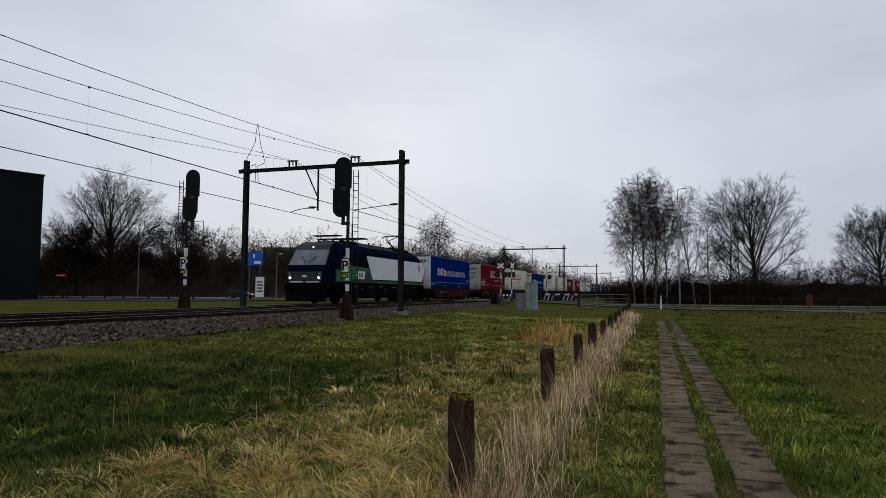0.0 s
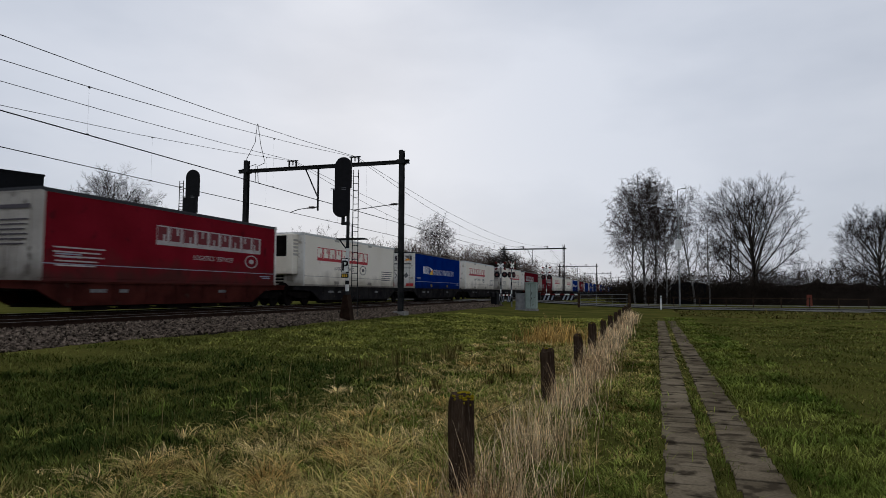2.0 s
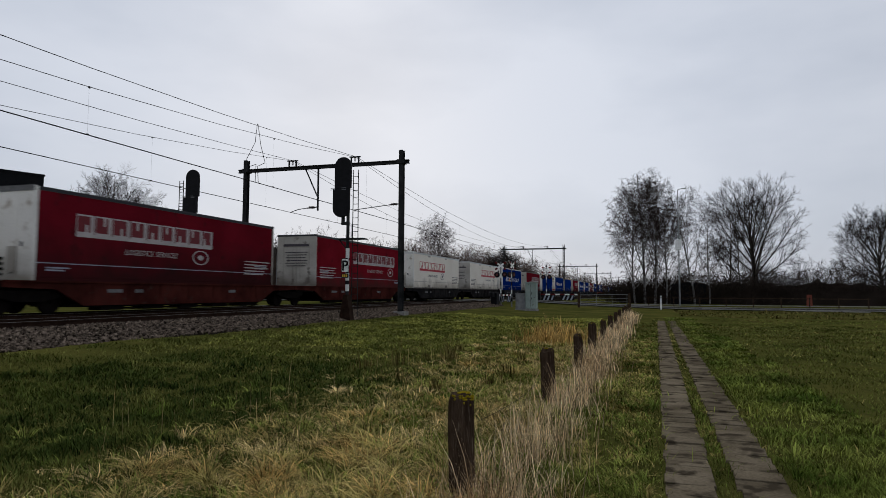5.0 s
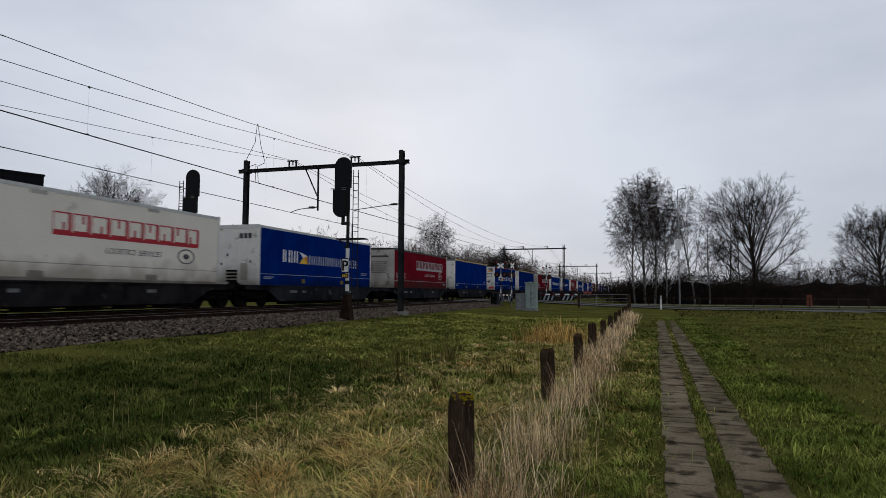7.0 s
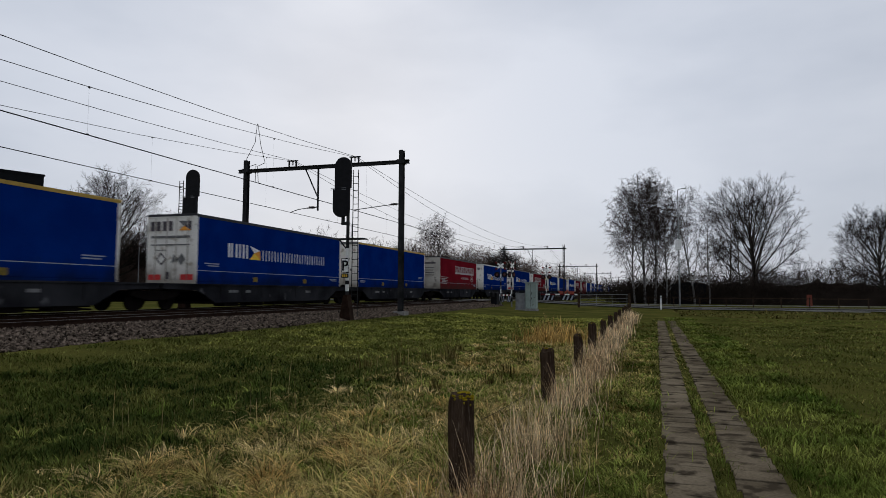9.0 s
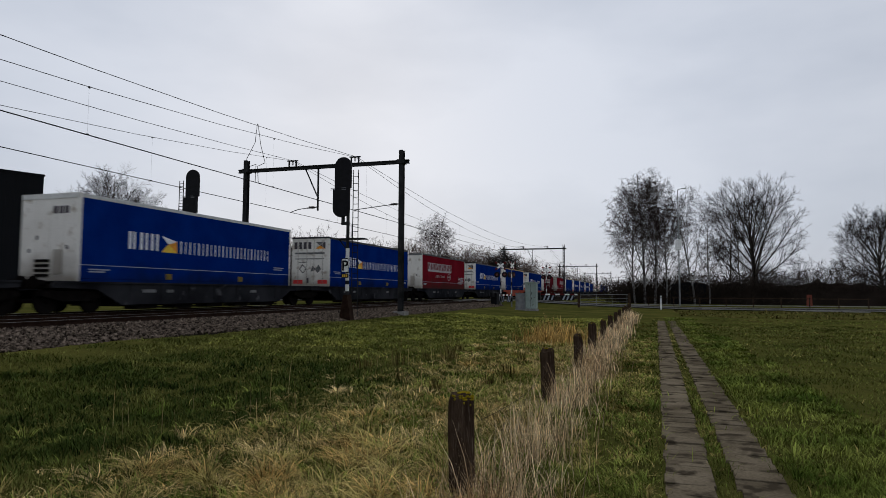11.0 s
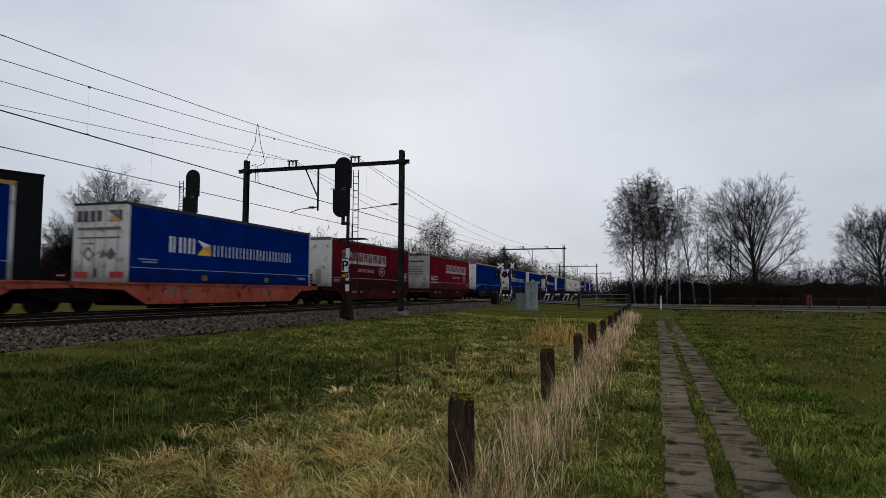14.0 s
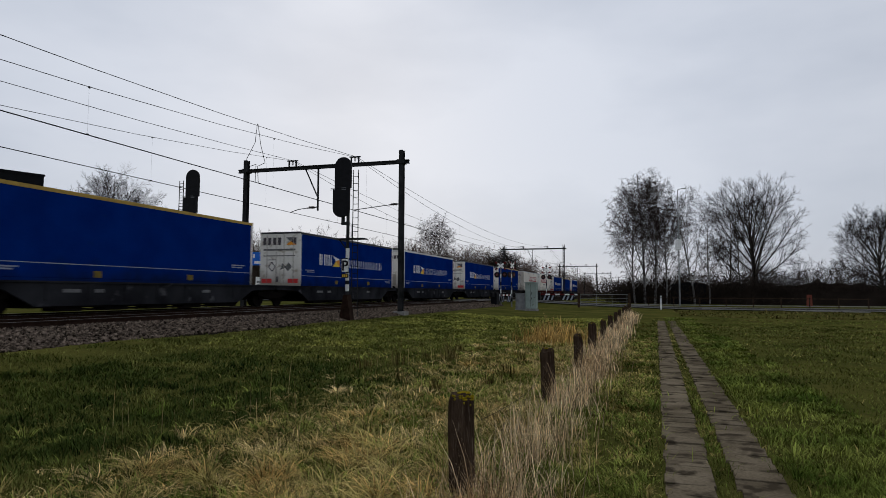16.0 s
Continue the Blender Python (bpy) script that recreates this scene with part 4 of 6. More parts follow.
def build_wires(x, label, feeder_sag, messenger_sag, first, gap):
    t = thing("overhead_wires", x, 0, 0, label, "overhead wires", "overhead wires")

    def sag_z(y, sag):
        s = ((y - PY) / PS) % 1.0
        return 9.24 - sag * 4 * s * (1 - s)
    ys = [PY - 6 * PS + PS / 12 * k for k in range(0, 12 * 12 + 1)]
    for name, sag, dx, r in (("feeder_wire", feeder_sag, .10, .012), ("messenger_wire", messenger_sag, 0, .011)):
        made(name, lambda bm: [rod(bm, (dx, a, sag_z(a, sag)), (dx, b, sag_z(b, sag)), r, n=4, cap=False) for a, b in zip(ys, ys[1:])], M["wire"], t)
    for dx in (-.02, .03):
        made("contact_wire", lambda bm: rod(bm, (dx, ys[0], 6.19), (dx, ys[-1], 6.19), .011, n=4, cap=False), M["wire"], t)
    for k in range(60):
        y = first + gap * k
        made("dropper", lambda bm: (rod(bm, (0, y, 6.19), (0, y, sag_z(y, messenger_sag)), .0022, n=3, cap=False), box(bm, -.025, .035, y - .03, y + .03, 6.18, 6.225), box(bm, -.02, .02, y - .03, y + .03, sag_z(y, messenger_sag) - .04, sag_z(y, messenger_sag) + .015)), M["wire"], t)
    return t


wires_near = build_wires(NEAR, "catenary wires above the empty near track", 1.41, 2.145, -15.1, 9.9)
wires_far = build_wires(FAR, "catenary wires above the train's track", 1.3, 2.32, -12.4, 8.5)
JUMP = ((0, 23.20, 8.72), (-.05, 23.15, 7.9), (-.28, 22.90, 7.15), (-.18, 23.00, 6.85), (.05, 23.10, 6.95), (0, 23.15, 6.2))
made("jumper_cable", lambda bm: [rod(bm, q, r, .012, n=5, cap=False) for q, r in zip(JUMP, JUMP[1:])], M["wire"], wires_near)
JUMP2 = ((.03, 23.20, 8.72), (.10, 23.35, 7.8), (.16, 23.60, 7.1), (-.02, 23.30, 6.9), (.05, 23.30, 6.2))
made("jumper_cable", lambda bm: [rod(bm, q, r, .012, n=5, cap=False) for q, r in zip(JUMP2, JUMP2[1:])], M["wire"], wires_near)


# ---------------- signals ----------------
def build_signal(x, y, z0, flip, label):
    """Tall colour-light signal with black background boards, ladder and platform."""
    t = thing("railway_signal", x, y, z0, label, "railway signal", "railway signals")
    hx = -.24 if not flip else .36
    post = made("mast", lambda bm: rod(bm, (0, 0, .9), (0, 0, 6.9), .075, n=10), M["mast"], t)
    made("base", lambda bm: [prism(bm, [(-.27, -.1), (.27, -.1), (.22, .2), (.09, 1.0), (-.09, 1.0), (-.22, .2)], "y", -.2, .2)], M["rail"], post)
    for a, b in ((1.15, 1.95), (2.3, 3.05)):
        made("white_band", lambda bm: rod(bm, (0, 0, a), (0, 0, b), .085, n=12), M["white"], post, "white painted mast band")
    for a, b in ((1.45, 1.62), (2.5, 2.62)):
        made("dark_band", lambda bm: rod(bm, (0, 0, a), (0, 0, b), .088, n=12), M["black"], post)

    def oval(bm, cx, z_lo, z_hi, hw, round_top, round_low, y0, y1):
        pts = []
        for k in range(11):
            a = math.pi * k / 10
            pts.append((cx + hw * math.cos(a), z_hi - hw + hw * math.sin(a)) if round_top else None)
        pts = [p for p in pts if p] or [(cx + hw, z_hi), (cx - hw, z_hi)]
        low = [(cx - hw * math.cos(math.pi * k / 10), z_lo + hw - hw * math.sin(math.pi * k / 10)) for k in range(11)] if round_low else [(cx - hw, z_lo), (cx + hw, z_lo)]
        prism(bm, pts + low, "y", y0, y1)
    up = made("signal_head", lambda bm: oval(bm, hx + .03, 5.72, 7.13, .40, True, False, -.16, -.06), M["black"], t, "black oval background board")
    lo = made("signal_head", lambda bm: oval(bm, hx - .03 if not flip else hx - .1, 4.42, 5.70, .40, False, True, -.20, -.08), M["black"], t, "black lower background board")
    for head, z in ((up, 5.73), (lo, 5.66)):
        for q in (-.42, .12):
            made("pale_edge", lambda bm: box(bm, hx + q - .12, hx + q + .10, -.21, -.205, z - .012, z + .012), M["galvanised"], head)
    made("housing", lambda bm: box(bm, hx - .18, hx + .18, -.06, .16, 4.9, 6.9), M["black"], t, bevel=.03)
    made("bracket", lambda bm: [box(bm, min(0, hx) - .06, max(0, hx) + .06, -.08, .08, 4.10, 4.22), box(bm, hx - .06, hx + .06, -.06, .06, 4.2, 4.9)], M["mast"], t)
    plat = made("platform", lambda bm: [box(bm, -.55, .75, -.1, .45, 3.45, 3.50)] + [beam(bm, (-.5, .2, 3.45), (0, 0, 2.95), .04, .04)], M["mast"], t)
    if flip:
        made("guard_rail", lambda bm: [rod(bm, (q, .42, 3.5), (q, .42, 4.5), .018) for q in (-.5, .1, .7)] + [rod(bm, (-.5, .42, 4.5), (.7, .42, 4.5), .018)], M["mast"], plat)
    lx = .24 if not flip else -.40
    ladder = made("ladder", lambda bm: [rod(bm, (lx + d, .25 if not flip else 0, 0.0 if not flip else 3.5), (lx + d * .8, .25 if not flip else 0, 6.6), .02) for d in (-.15, .15)], M["mast"], t)
    for k in range(20):
        z = (.4 if not flip else 3.6) + (.31 if not flip else .15) * k
        made("rung", lambda bm: rod(bm, (lx - .14, .25 if not flip else 0, z), (lx + .14, .25 if not flip else 0, z), .013), M["mast"], ladder)
    sx = -.06
    plate = made("sign_plate", lambda bm: box(bm, sx - .17, sx + .17, -.13, -.10, 1.98, 2.60), M["plain_white"], t, "white sign plate with a black P")
    made("sign_border", lambda bm: [box(bm, sx - .17, sx + .17, -.134, -.13, 2.575, 2.60), box(bm, sx - .17, sx + .17, -.134, -.13, 1.98, 2.005), box(bm, sx - .17, sx - .15, -.134, -.13, 2.005, 2.575), box(bm, sx + .15, sx + .17, -.134, -.13, 2.005, 2.575)], M["black"], plate)
    fc = bpy.data.curves.new("letter", "FONT")
    fc.body, fc.size, fc.align_x, fc.extrude, fc.offset = "P", .62, "CENTER", .003, .012
    fo = new("letter", fc)
    deps = bpy.context.evaluated_depsgraph_get()
    me = bpy.data.meshes.new_from_object(fo.evaluated_get(deps))
    bpy.data.objects.remove(fo)
    me.materials.clear()
    me.materials.append(M["black"])
    lt = new("letter", me)
    lt.parent = plate
    lt.matrix_basis = pose(sx, -.136, 2.07, 90, 0, 0)
    num = made("number_plate", lambda bm: box(bm, sx - .17, sx + .17, -.13, -.10, 1.74, 1.93), M["black"], t, "small dark plate with illegible marks")
    made("mark", lambda bm: [box(bm, sx - .12 + .09 * k, sx - .06 + .09 * k, -.134, -.13, 1.78, 1.89) for k in range(3)], M["yellow"], num)
    return t


build_signal(-12.6, 25.7, .46, False, "tall black railway signal with ladder beside the near track")
build_signal(-22.71, 27.5, .74, True, "tall black railway signal beyond the far track")


# ---------------- trees ----------------
M["bark"] = mat("bark", (0.020, 0.017, 0.014), (0.040, 0.034, 0.028), 0.95, scale=3, fine=18, bump=.5)
M["birch_bark"] = mat("birch_bark", (0.05, 0.045, 0.042), (0.26, 0.25, 0.24), 0.85, scale=2.2, fine=12, squash=(1, 1, 2.5), wear=(.03, .027, .025), wear_at=.58)
M["twig"] = mat("twig", (0.014, 0.011, 0.010), (0.030, 0.023, 0.020), 0.95, scale=1, by_piece=.4)
M["birch_twig"] = mat("birch_twig", (0.022, 0.015, 0.014), (0.044, 0.031, 0.029), 0.95, scale=1, by_piece=.4)
M["scrub"] = mat("scrub", (0.018, 0.014, 0.011), (0.034, 0.026, 0.021), 0.95, scale=.2, by_piece=.5)
M["thicket"] = mat("thicket", (0.050, 0.035, 0.029), (0.092, 0.067, 0.055), 0.95, scale=.2, by_piece=.5)


class Tubes:
    """Collects tapered tubes into one mesh."""
    def __init__(self):
        self.v, self.f = [], []

    def line(self, pts, r0, r1, n):
        v, f = self.v, self.f
        base = len(v)
        m = len(pts)
        d = (pts[-1] - pts[0]).normalized()
        u = d.orthogonal().normalized()
        w = d.cross(u)
        for j, p in enumerate(pts):
            r = r0 + (r1 - r0) * j / (m - 1)
            for k in range(n):
                a = 6.28318 * k / n
                q = p + u * (r * math.cos(a)) + w * (r * math.sin(a))
                v.append((q.x, q.y, q.z))
        for j in range(m - 1):
            for k in range(n):
                a, b = base + j * n + k, base + j * n + (k + 1) % n
                f.append((a, b, b + n, a + n))


def grow(rng, wood, twigs, start, way, length, radius, level, style):
    """One limb and all that grows on it."""
    steps = (8, 6, 4, 3, 1)[level]
    pts, p, d = [start.copy()], start.copy(), way.normalized()
    wob = (style["lean"], *style["wob"])[level]
    for k in range(steps):
        d = d + Vector((rng.gauss(0, wob), rng.gauss(0, wob), rng.gauss(0, wob * .7)))
        d.z += (0, style["rise"], style["rise"] * .6, style["twig_z"] * .5, style["twig_z"])[level]
        d.normalize()
        p = p + d * (length / steps)
        pts.append(p.copy())
    tip = (.12, .25, .3, .45, .6)[level]
    if level == 0 and style["head"] < .9:      # the trunk dissolves into its limbs
        tip = .45
        wood.line(pts[:max(3, round(steps * style["head"]) + 1)], radius, radius * tip, 8)
    else:
        (wood if level < 2 else twigs).line(pts, radius, radius * tip, (8, 6, 4, 3, 3)[level])
    if level == 4:
        return
    # short limbs carry fewer branches
    count = style["kids"][level]
    if 0 < level < 3:
        count = max(2, round(count * min(1.0, length / (style["unit"] * (.40, .17)[level - 1]))))
    lo = style["clear"] if level == 0 else (.38 if level == 1 else .2)
    for k in range(count):
        t = lo + ((style["head"] if level == 0 else 1) - lo) * (k + rng.random()) / count
        q = t * steps
        i = min(int(q), steps - 1)
        at = pts[i].lerp(pts[i + 1], q - i)
        axis = (pts[i + 1] - pts[i]).normalized()
        side = axis.orthogonal().normalized()
        side.rotate(Matrix.Rotation(k * 2.4 + rng.uniform(-.6, .6), 3, axis))
        lo_a, hi_a = style["angle"][level]
        ang = radians(rng.uniform(lo_a, hi_a))
        if level == 0 and style["head"] < .9:  # low limbs spread wide, high ones climb
            ang = radians(max(4, hi_a * math.sqrt(max(0, 1 - (t - lo) / (style["head"] - lo))) + rng.uniform(-7, 7)))
        new_way = axis * math.cos(ang) + side * math.sin(ang)
        if level == 0:
            # the limb reaches for the crown's rounded outline
            c, rx, rz = style["crown"]
            o = (at - pts[0] - Vector((0, 0, c * length)))
            e, dd = Vector((o.x / rx, o.y / rx, o.z / rz)) / length, Vector((new_way.x / rx, new_way.y / rx, new_way.z / rz)) / length
            qa, qb, qc = dd.dot(dd), e.dot(dd), e.dot(e) - 1
            ln = ((-qb + math.sqrt(max(qb * qb - qa * qc, 0))) / qa) * rng.uniform(.78, 1.02)
            ln = max(ln, length * .10)
        else:
            ln = length * (.62, .55, .55, .6)[level] * (1 - .45 * t) * rng.uniform(.7, 1.2)
        grow(rng, wood, twigs, at, new_way, ln, max(radius * (.42, .45, .45, .6)[level] * (1 - .5 * t), style["fine"]), level + 1, style)


STYLES = {
    "oak": dict(head=0.6, lean=.03, wob=(.045, .06, .08, .10), rise=.05, twig_z=.03, kids=(22, 12, 8, 5), angle=((12, 52), (20, 42), (22, 46), (20, 50)), crown=(.56, .40, .45), clear=.13, fine=.015),
    "round": dict(head=0.5, lean=.03, wob=(.045, .06, .08, .10), rise=.045, twig_z=.02, kids=(26, 14, 8, 6), angle=((12, 72), (22, 46), (22, 50), (20, 55)), crown=(.55, .43, .46), clear=.14, fine=.016),
    "birch": dict(head=0.95, lean=.03, wob=(.04, .07, .10, .12), rise=.05, twig_z=-.34, kids=(30, 13, 7, 6), angle=((18, 56), (20, 50), (25, 60), (20, 60)), crown=(.53, .25, .48), clear=.12, fine=.013),
    "slim": dict(head=0.95, lean=.05, wob=(.06, .09, .12, .15), rise=.05, twig_z=-.10, kids=(26, 11, 7, 5), angle=((25, 60), (22, 52), (28, 65), (25, 70)), crown=(.57, .17, .43), clear=.14, fine=.016),
    "wild": dict(head=1, lean=.06, wob=(.07, .10, .13, .2), rise=.09, twig_z=.06, kids=(0, 9, 6, 5), angle=((30, 60), (18, 50), (25, 60), (25, 60)), crown=(.6, .3, .4), clear=.2, fine=.020),
}


def build_tree(name, x, y, z, height, style, seed, label, stems=((0, 0, 1.0, 0),), birch=False, trunk_r=.28):
    rng = random.Random(seed)
    wood, twigs = Tubes(), Tubes()
    for sx, sy, k, tilt in stems:
        grow(rng, wood, twigs, Vector((sx, sy, -.2)), Vector((tilt, 0, 1)), height * k * .94, trunk_r * k, 0, dict(STYLES[style], unit=height * k))
    t = thing(name, x, y, z, label, "tree", "bare winter trees")
    a = from_lists("trunk", wood.v, wood.f, M["birch_bark" if birch else "bark"], True)
    b = from_lists("crown", twigs.v, twigs.f, M["birch_twig" if birch else "twig"], True)
    a.parent = b.parent = t
    return t


build_tree("birch_tree", -.4, 99.5, 0, 21.0, "birch", 3, "tall bare birch clump with drooping fine twigs", ((-1.2, 0, .90, -.09), (.2, .5, 1.0, -.02), (1.6, .4, .92, .05), (3.2, -.2, .74, .05)), True, .2)
build_tree("birch_tree", 6.6, 98.5, 0, 18.6, "slim", 5, "slender bare birch beside a street lamp", ((0, 0, 1.0, -.02), (2.0, .3, .88, .06)), True, .15)
build_tree("alder_tree", 11.4, 99.0, 0, 15.2, "slim", 8, "slim bare alder with dark trunk", ((0, 0, 1.0, -.04), (1.2, .4, .8, .1)), False, .15)
build_tree("oak_tree", 16.2, 109.5, 0, 19.4, "oak", 12, "broad bare oak with rounded crown", ((0, 0, 1.0, .02),), False, .38)
build_tree("oak_tree", 38.5, 127.0, 0, 17.4, "round", 17, "wide bare oak at the field's edge", ((0, 0, 1.0, .0),), False, .38)
build_tree("field_tree", -96.0, 95.5, .3, 25.0, "round", 23, "large spreading bare tree beside the dark building", ((0, 0, 1.0, .02), (-5.5, -2, .62, -.1)), False, .5)
build_tree("field_tree", -85.0, 101.0, .3, 16.5, "round", 29, "medium bare tree among the thicket", ((0, 0, 1.0, .05),), False, .3)
build_tree("birch_tree", -38.0, 114.0, .3, 17.0, "birch", 31, "lone bare birch standing above the woods", ((0, 0, 1.0, .03),), True, .16)
build_tree("field_tree", -36.0, 165.0, .3, 13.0, "oak", 37, "small bare tree in the woodland edge", ((0, 0, 1.0, .03),), False, .2)


def wild_models(seed):
    """A few bare wild trees one metre high, as vertex and face arrays."""
    out = []
    for k in range(5):
        rng = random.Random(seed + k)
        wood, tw = Tubes(), Tubes()
        st = dict(STYLES["wild"])
        st["fine"], st["unit"] = .0016, 2.5
        grow(rng, wood, tw, Vector((0, 0, 0)), Vector((rng.uniform(-.1, .1), rng.uniform(-.1, .1), 1)), 1.0, .011, 1, st)
        off = len(wood.v)
        v = np.array(wood.v + tw.v)
        f = wood.f + [tuple(i + off for i in q) for q in tw.f]
        out.append((v, np.array(f)))
    return out


def build_woods(name, line, rows, step, low, high, seed, label, bramble=8, foot=.30, thick=3.6, tone="thicket", core=0):
    """A belt of bare wild trees and undergrowth along a line of plan points."""
    rng = random.Random(seed)
    models = wild_models(seed * 7)
    vs, fs, n = [], [], 0
    tb = Tubes()
    for (x0, y0), (x1, y1) in zip(line, line[1:]):
        ln = math.hypot(x1 - x0, y1 - y0)
        nx, ny = -(y1 - y0) / ln, (x1 - x0) / ln
        for k in range(int(ln / step)):
            for r in range(rows):
                s = (k + rng.random()) * step / ln
                off = (r + rng.random()) * 3.5
                x, y = x0 + (x1 - x0) * s + nx * off, y0 + (y1 - y0) * s + ny * off
                mid = noise.noise((x * .07, y * .07, seed)) * .6 + .5
                h = (low + (high - low) * mid) * rng.uniform(.8, 1.12)
                v, f = models[rng.randrange(5)]
                a = rng.uniform(0, 6.28)
                wide = h * rng.uniform(.9, 1.5)
                c, sn = math.cos(a) * wide, math.sin(a) * wide
                vs.append(np.stack([v[:, 0] * c - v[:, 1] * sn + x, v[:, 0] * sn + v[:, 1] * c + y, v[:, 2] * h], 1))
                fs.append(f + n)
                n += len(v)
                far = .014 * max(1, math.hypot(x, y) / 110)
                for q in range(bramble):      # bushes: crossing twigs within an uneven outline
                    bx, by = x + rng.gauss(0, step * .8), y + rng.gauss(0, step * .8)
                    lump = .75 + .45 * noise.noise((bx * .12, by * .12, seed)) + .30 * noise.noise((bx * .5, by * .5, seed + 3))
                    top = h * foot * max(.25, lump)
                    b = Vector((bx, by, top * rng.random() ** .9))
                    e = b + Vector((rng.gauss(0, .5), rng.gauss(0, .5), rng.uniform(.1, .9))) * rng.uniform(.8, 2.1)
                    tb.line([b, e], far * thick, far * thick * .3, 3)
    if core:      # the closed heart of the thicket: an uneven ridge with sloping sides
        base = len(tb.v)
        m = 0
        for (x0, y0), (x1, y1) in zip(line, line[1:]):
            ln = math.hypot(x1 - x0, y1 - y0)
            nx, ny = -(y1 - y0) / ln, (x1 - x0) / ln
            for k in range(int(ln / 1.5) + 1):
                q = k * 1.5 / ln
                for off, up in ((-.5, 0), (1.2, .55), (2.8, .92), (4.2, 1.0), (6.0, .6), (7.5, 0)):
                    x, y = x0 + (x1 - x0) * q + nx * off, y0 + (y1 - y0) * q + ny * off
                    lump = .75 + .45 * noise.noise((x * .12, y * .12, seed)) + .30 * noise.noise((x * .5, y * .5, seed + 3)) + .12 * noise.noise((x * 1.7, y * 1.7, seed))
                    tb.v.append((x + .5 * noise.noise((x, y, 1)), y + .5 * noise.noise((x, y, 2)), up * core * (low + high) / 2 * foot * max(.25, lump)))
                m += 1
        for k in range(m - 1):
            for i in range(5):
                a = base + k * 6 + i
                tb.f.append((a, a + 1, a + 7, a + 6))
    v = np.concatenate(vs + [np.array(tb.v)])
    f = np.concatenate(fs + [np.array(tb.f) + n])
    ob = from_lists(name, v.tolist(), f.tolist(), M[tone])
    return tagged(ob, label, "woodland", kind="stuff")


build_woods("woodland_belt", [(-150, 85), (-100, 107), (-70, 132), (-58, 165)], 3, 3.6, 10, 15.0, 41, "dense dark belt of bare winter woodland", 620, 1.05, 3.6, "thicket", .84)
build_woods("woodland_edge", [(-58, 165), (-50, 230), (-48, 300)], 3, 4.8, 10, 16.5, 43, "bare woodland along the railway", 220, 1.1, 3.6, "thicket", .72)
build_woods("distant_woodland", [(-48, 300), (-46, 380), (-42, 560)], 2, 13.0, 9, 17, 44, "far bare woodland beside the railway", 90, 1.0, 3.6, "thicket", .7)
build_woods("far_woodland", [(230, 120), (120, 165), (42, 185), (-5, 200)], 2, 7.2, 6.5, 11.5, 47, "distant dark line of bare trees", 620, 1.0, 3.0, "scrub", .55)
build_woods("undergrowth", [(17, 106), (9, 105), (-6, 110)], 2, 2.0, 2.4, 4.8, 59, "dark undergrowth beneath the bare trees", 260, .85, 3.6, "scrub")


def build_hedge():
    """A clipped dark hedge: a lumpy core bristling with short twigs."""
    rng = random.Random(53)
    line = [(75, 95), (30, 97), (-4, 103)]
    tb = Tubes()
    for (x0, y0), (x1, y1) in zip(line, line[1:]):
        ln = math.hypot(x1 - x0, y1 - y0)
        for k in range(int(ln * 160)):
            s = rng.random()
            x, y = x0 + (x1 - x0) * s, y0 + (y1 - y0) * s + rng.uniform(-.5, .5)
            h = 1.95 + .35 * noise.noise((x * .3, 0, 3))
            z = rng.uniform(0, h * .9)
            b = Vector((x, y, z))
            tb.line([b, b + Vector((rng.gauss(0, .25), rng.gauss(0, .25), rng.uniform(.15, .6)))], .022, .010, 3)
        i0, steps = len(tb.v), int(ln / .6)
        for k in range(steps + 1):
            q = k / steps
            x, y = x0 + (x1 - x0) * q, y0 + (y1 - y0) * q
            h = 1.9 + .35 * noise.noise((x * .3, 0, 3)) + .15 * noise.noise((x * 1.3, 0, 3))
            tb.v += [(x, y - .55, 0), (x, y - .5 + .15 * noise.noise((x * 2, 1, 1)), h * .6), (x, y - .2, h), (x, y + .2, h), (x, y + .55, 0)]
        for k in range(steps):
            for i in range(4):
                a = i0 + k * 5 + i
                tb.f.append((a, a + 1, a + 6, a + 5))
    ob = from_lists("hedge", tb.v, tb.f, M["scrub"])
    tagged(ob, "low dark clipped hedge along the far road", "hedge", kind="stuff")


build_hedge()


# ---------------- road and level crossing ----------------
M["asphalt"] = mat("asphalt", (0.035, 0.034, 0.033), (0.052, 0.050, 0.048), 0.9, scale=.8, fine=40, bump=.2)
M["paving"] = mat("paving", (0.20, 0.195, 0.185), (0.28, 0.27, 0.25), 0.7, scale=1.2, fine=30)
M["green_box"] = mat("cabinet_green_grey", (0.25, 0.31, 0.28), (0.32, 0.38, 0.345), 0.55, scale=2, wear=(.12, .13, .11), wear_at=.62)
M["cladding"] = mat("black_cladding", (0.0030, 0.0034, 0.0050), (0.0045, 0.0050, 0.0070), 0.7, scale=.3, spec=.15)
M["glass_dark"] = mat("glass_dark", (0.02, 0.022, 0.025), rough=.08)
M["red_white"] = mat("signal_red", (0.10, 0.015, 0.015), rough=.6)


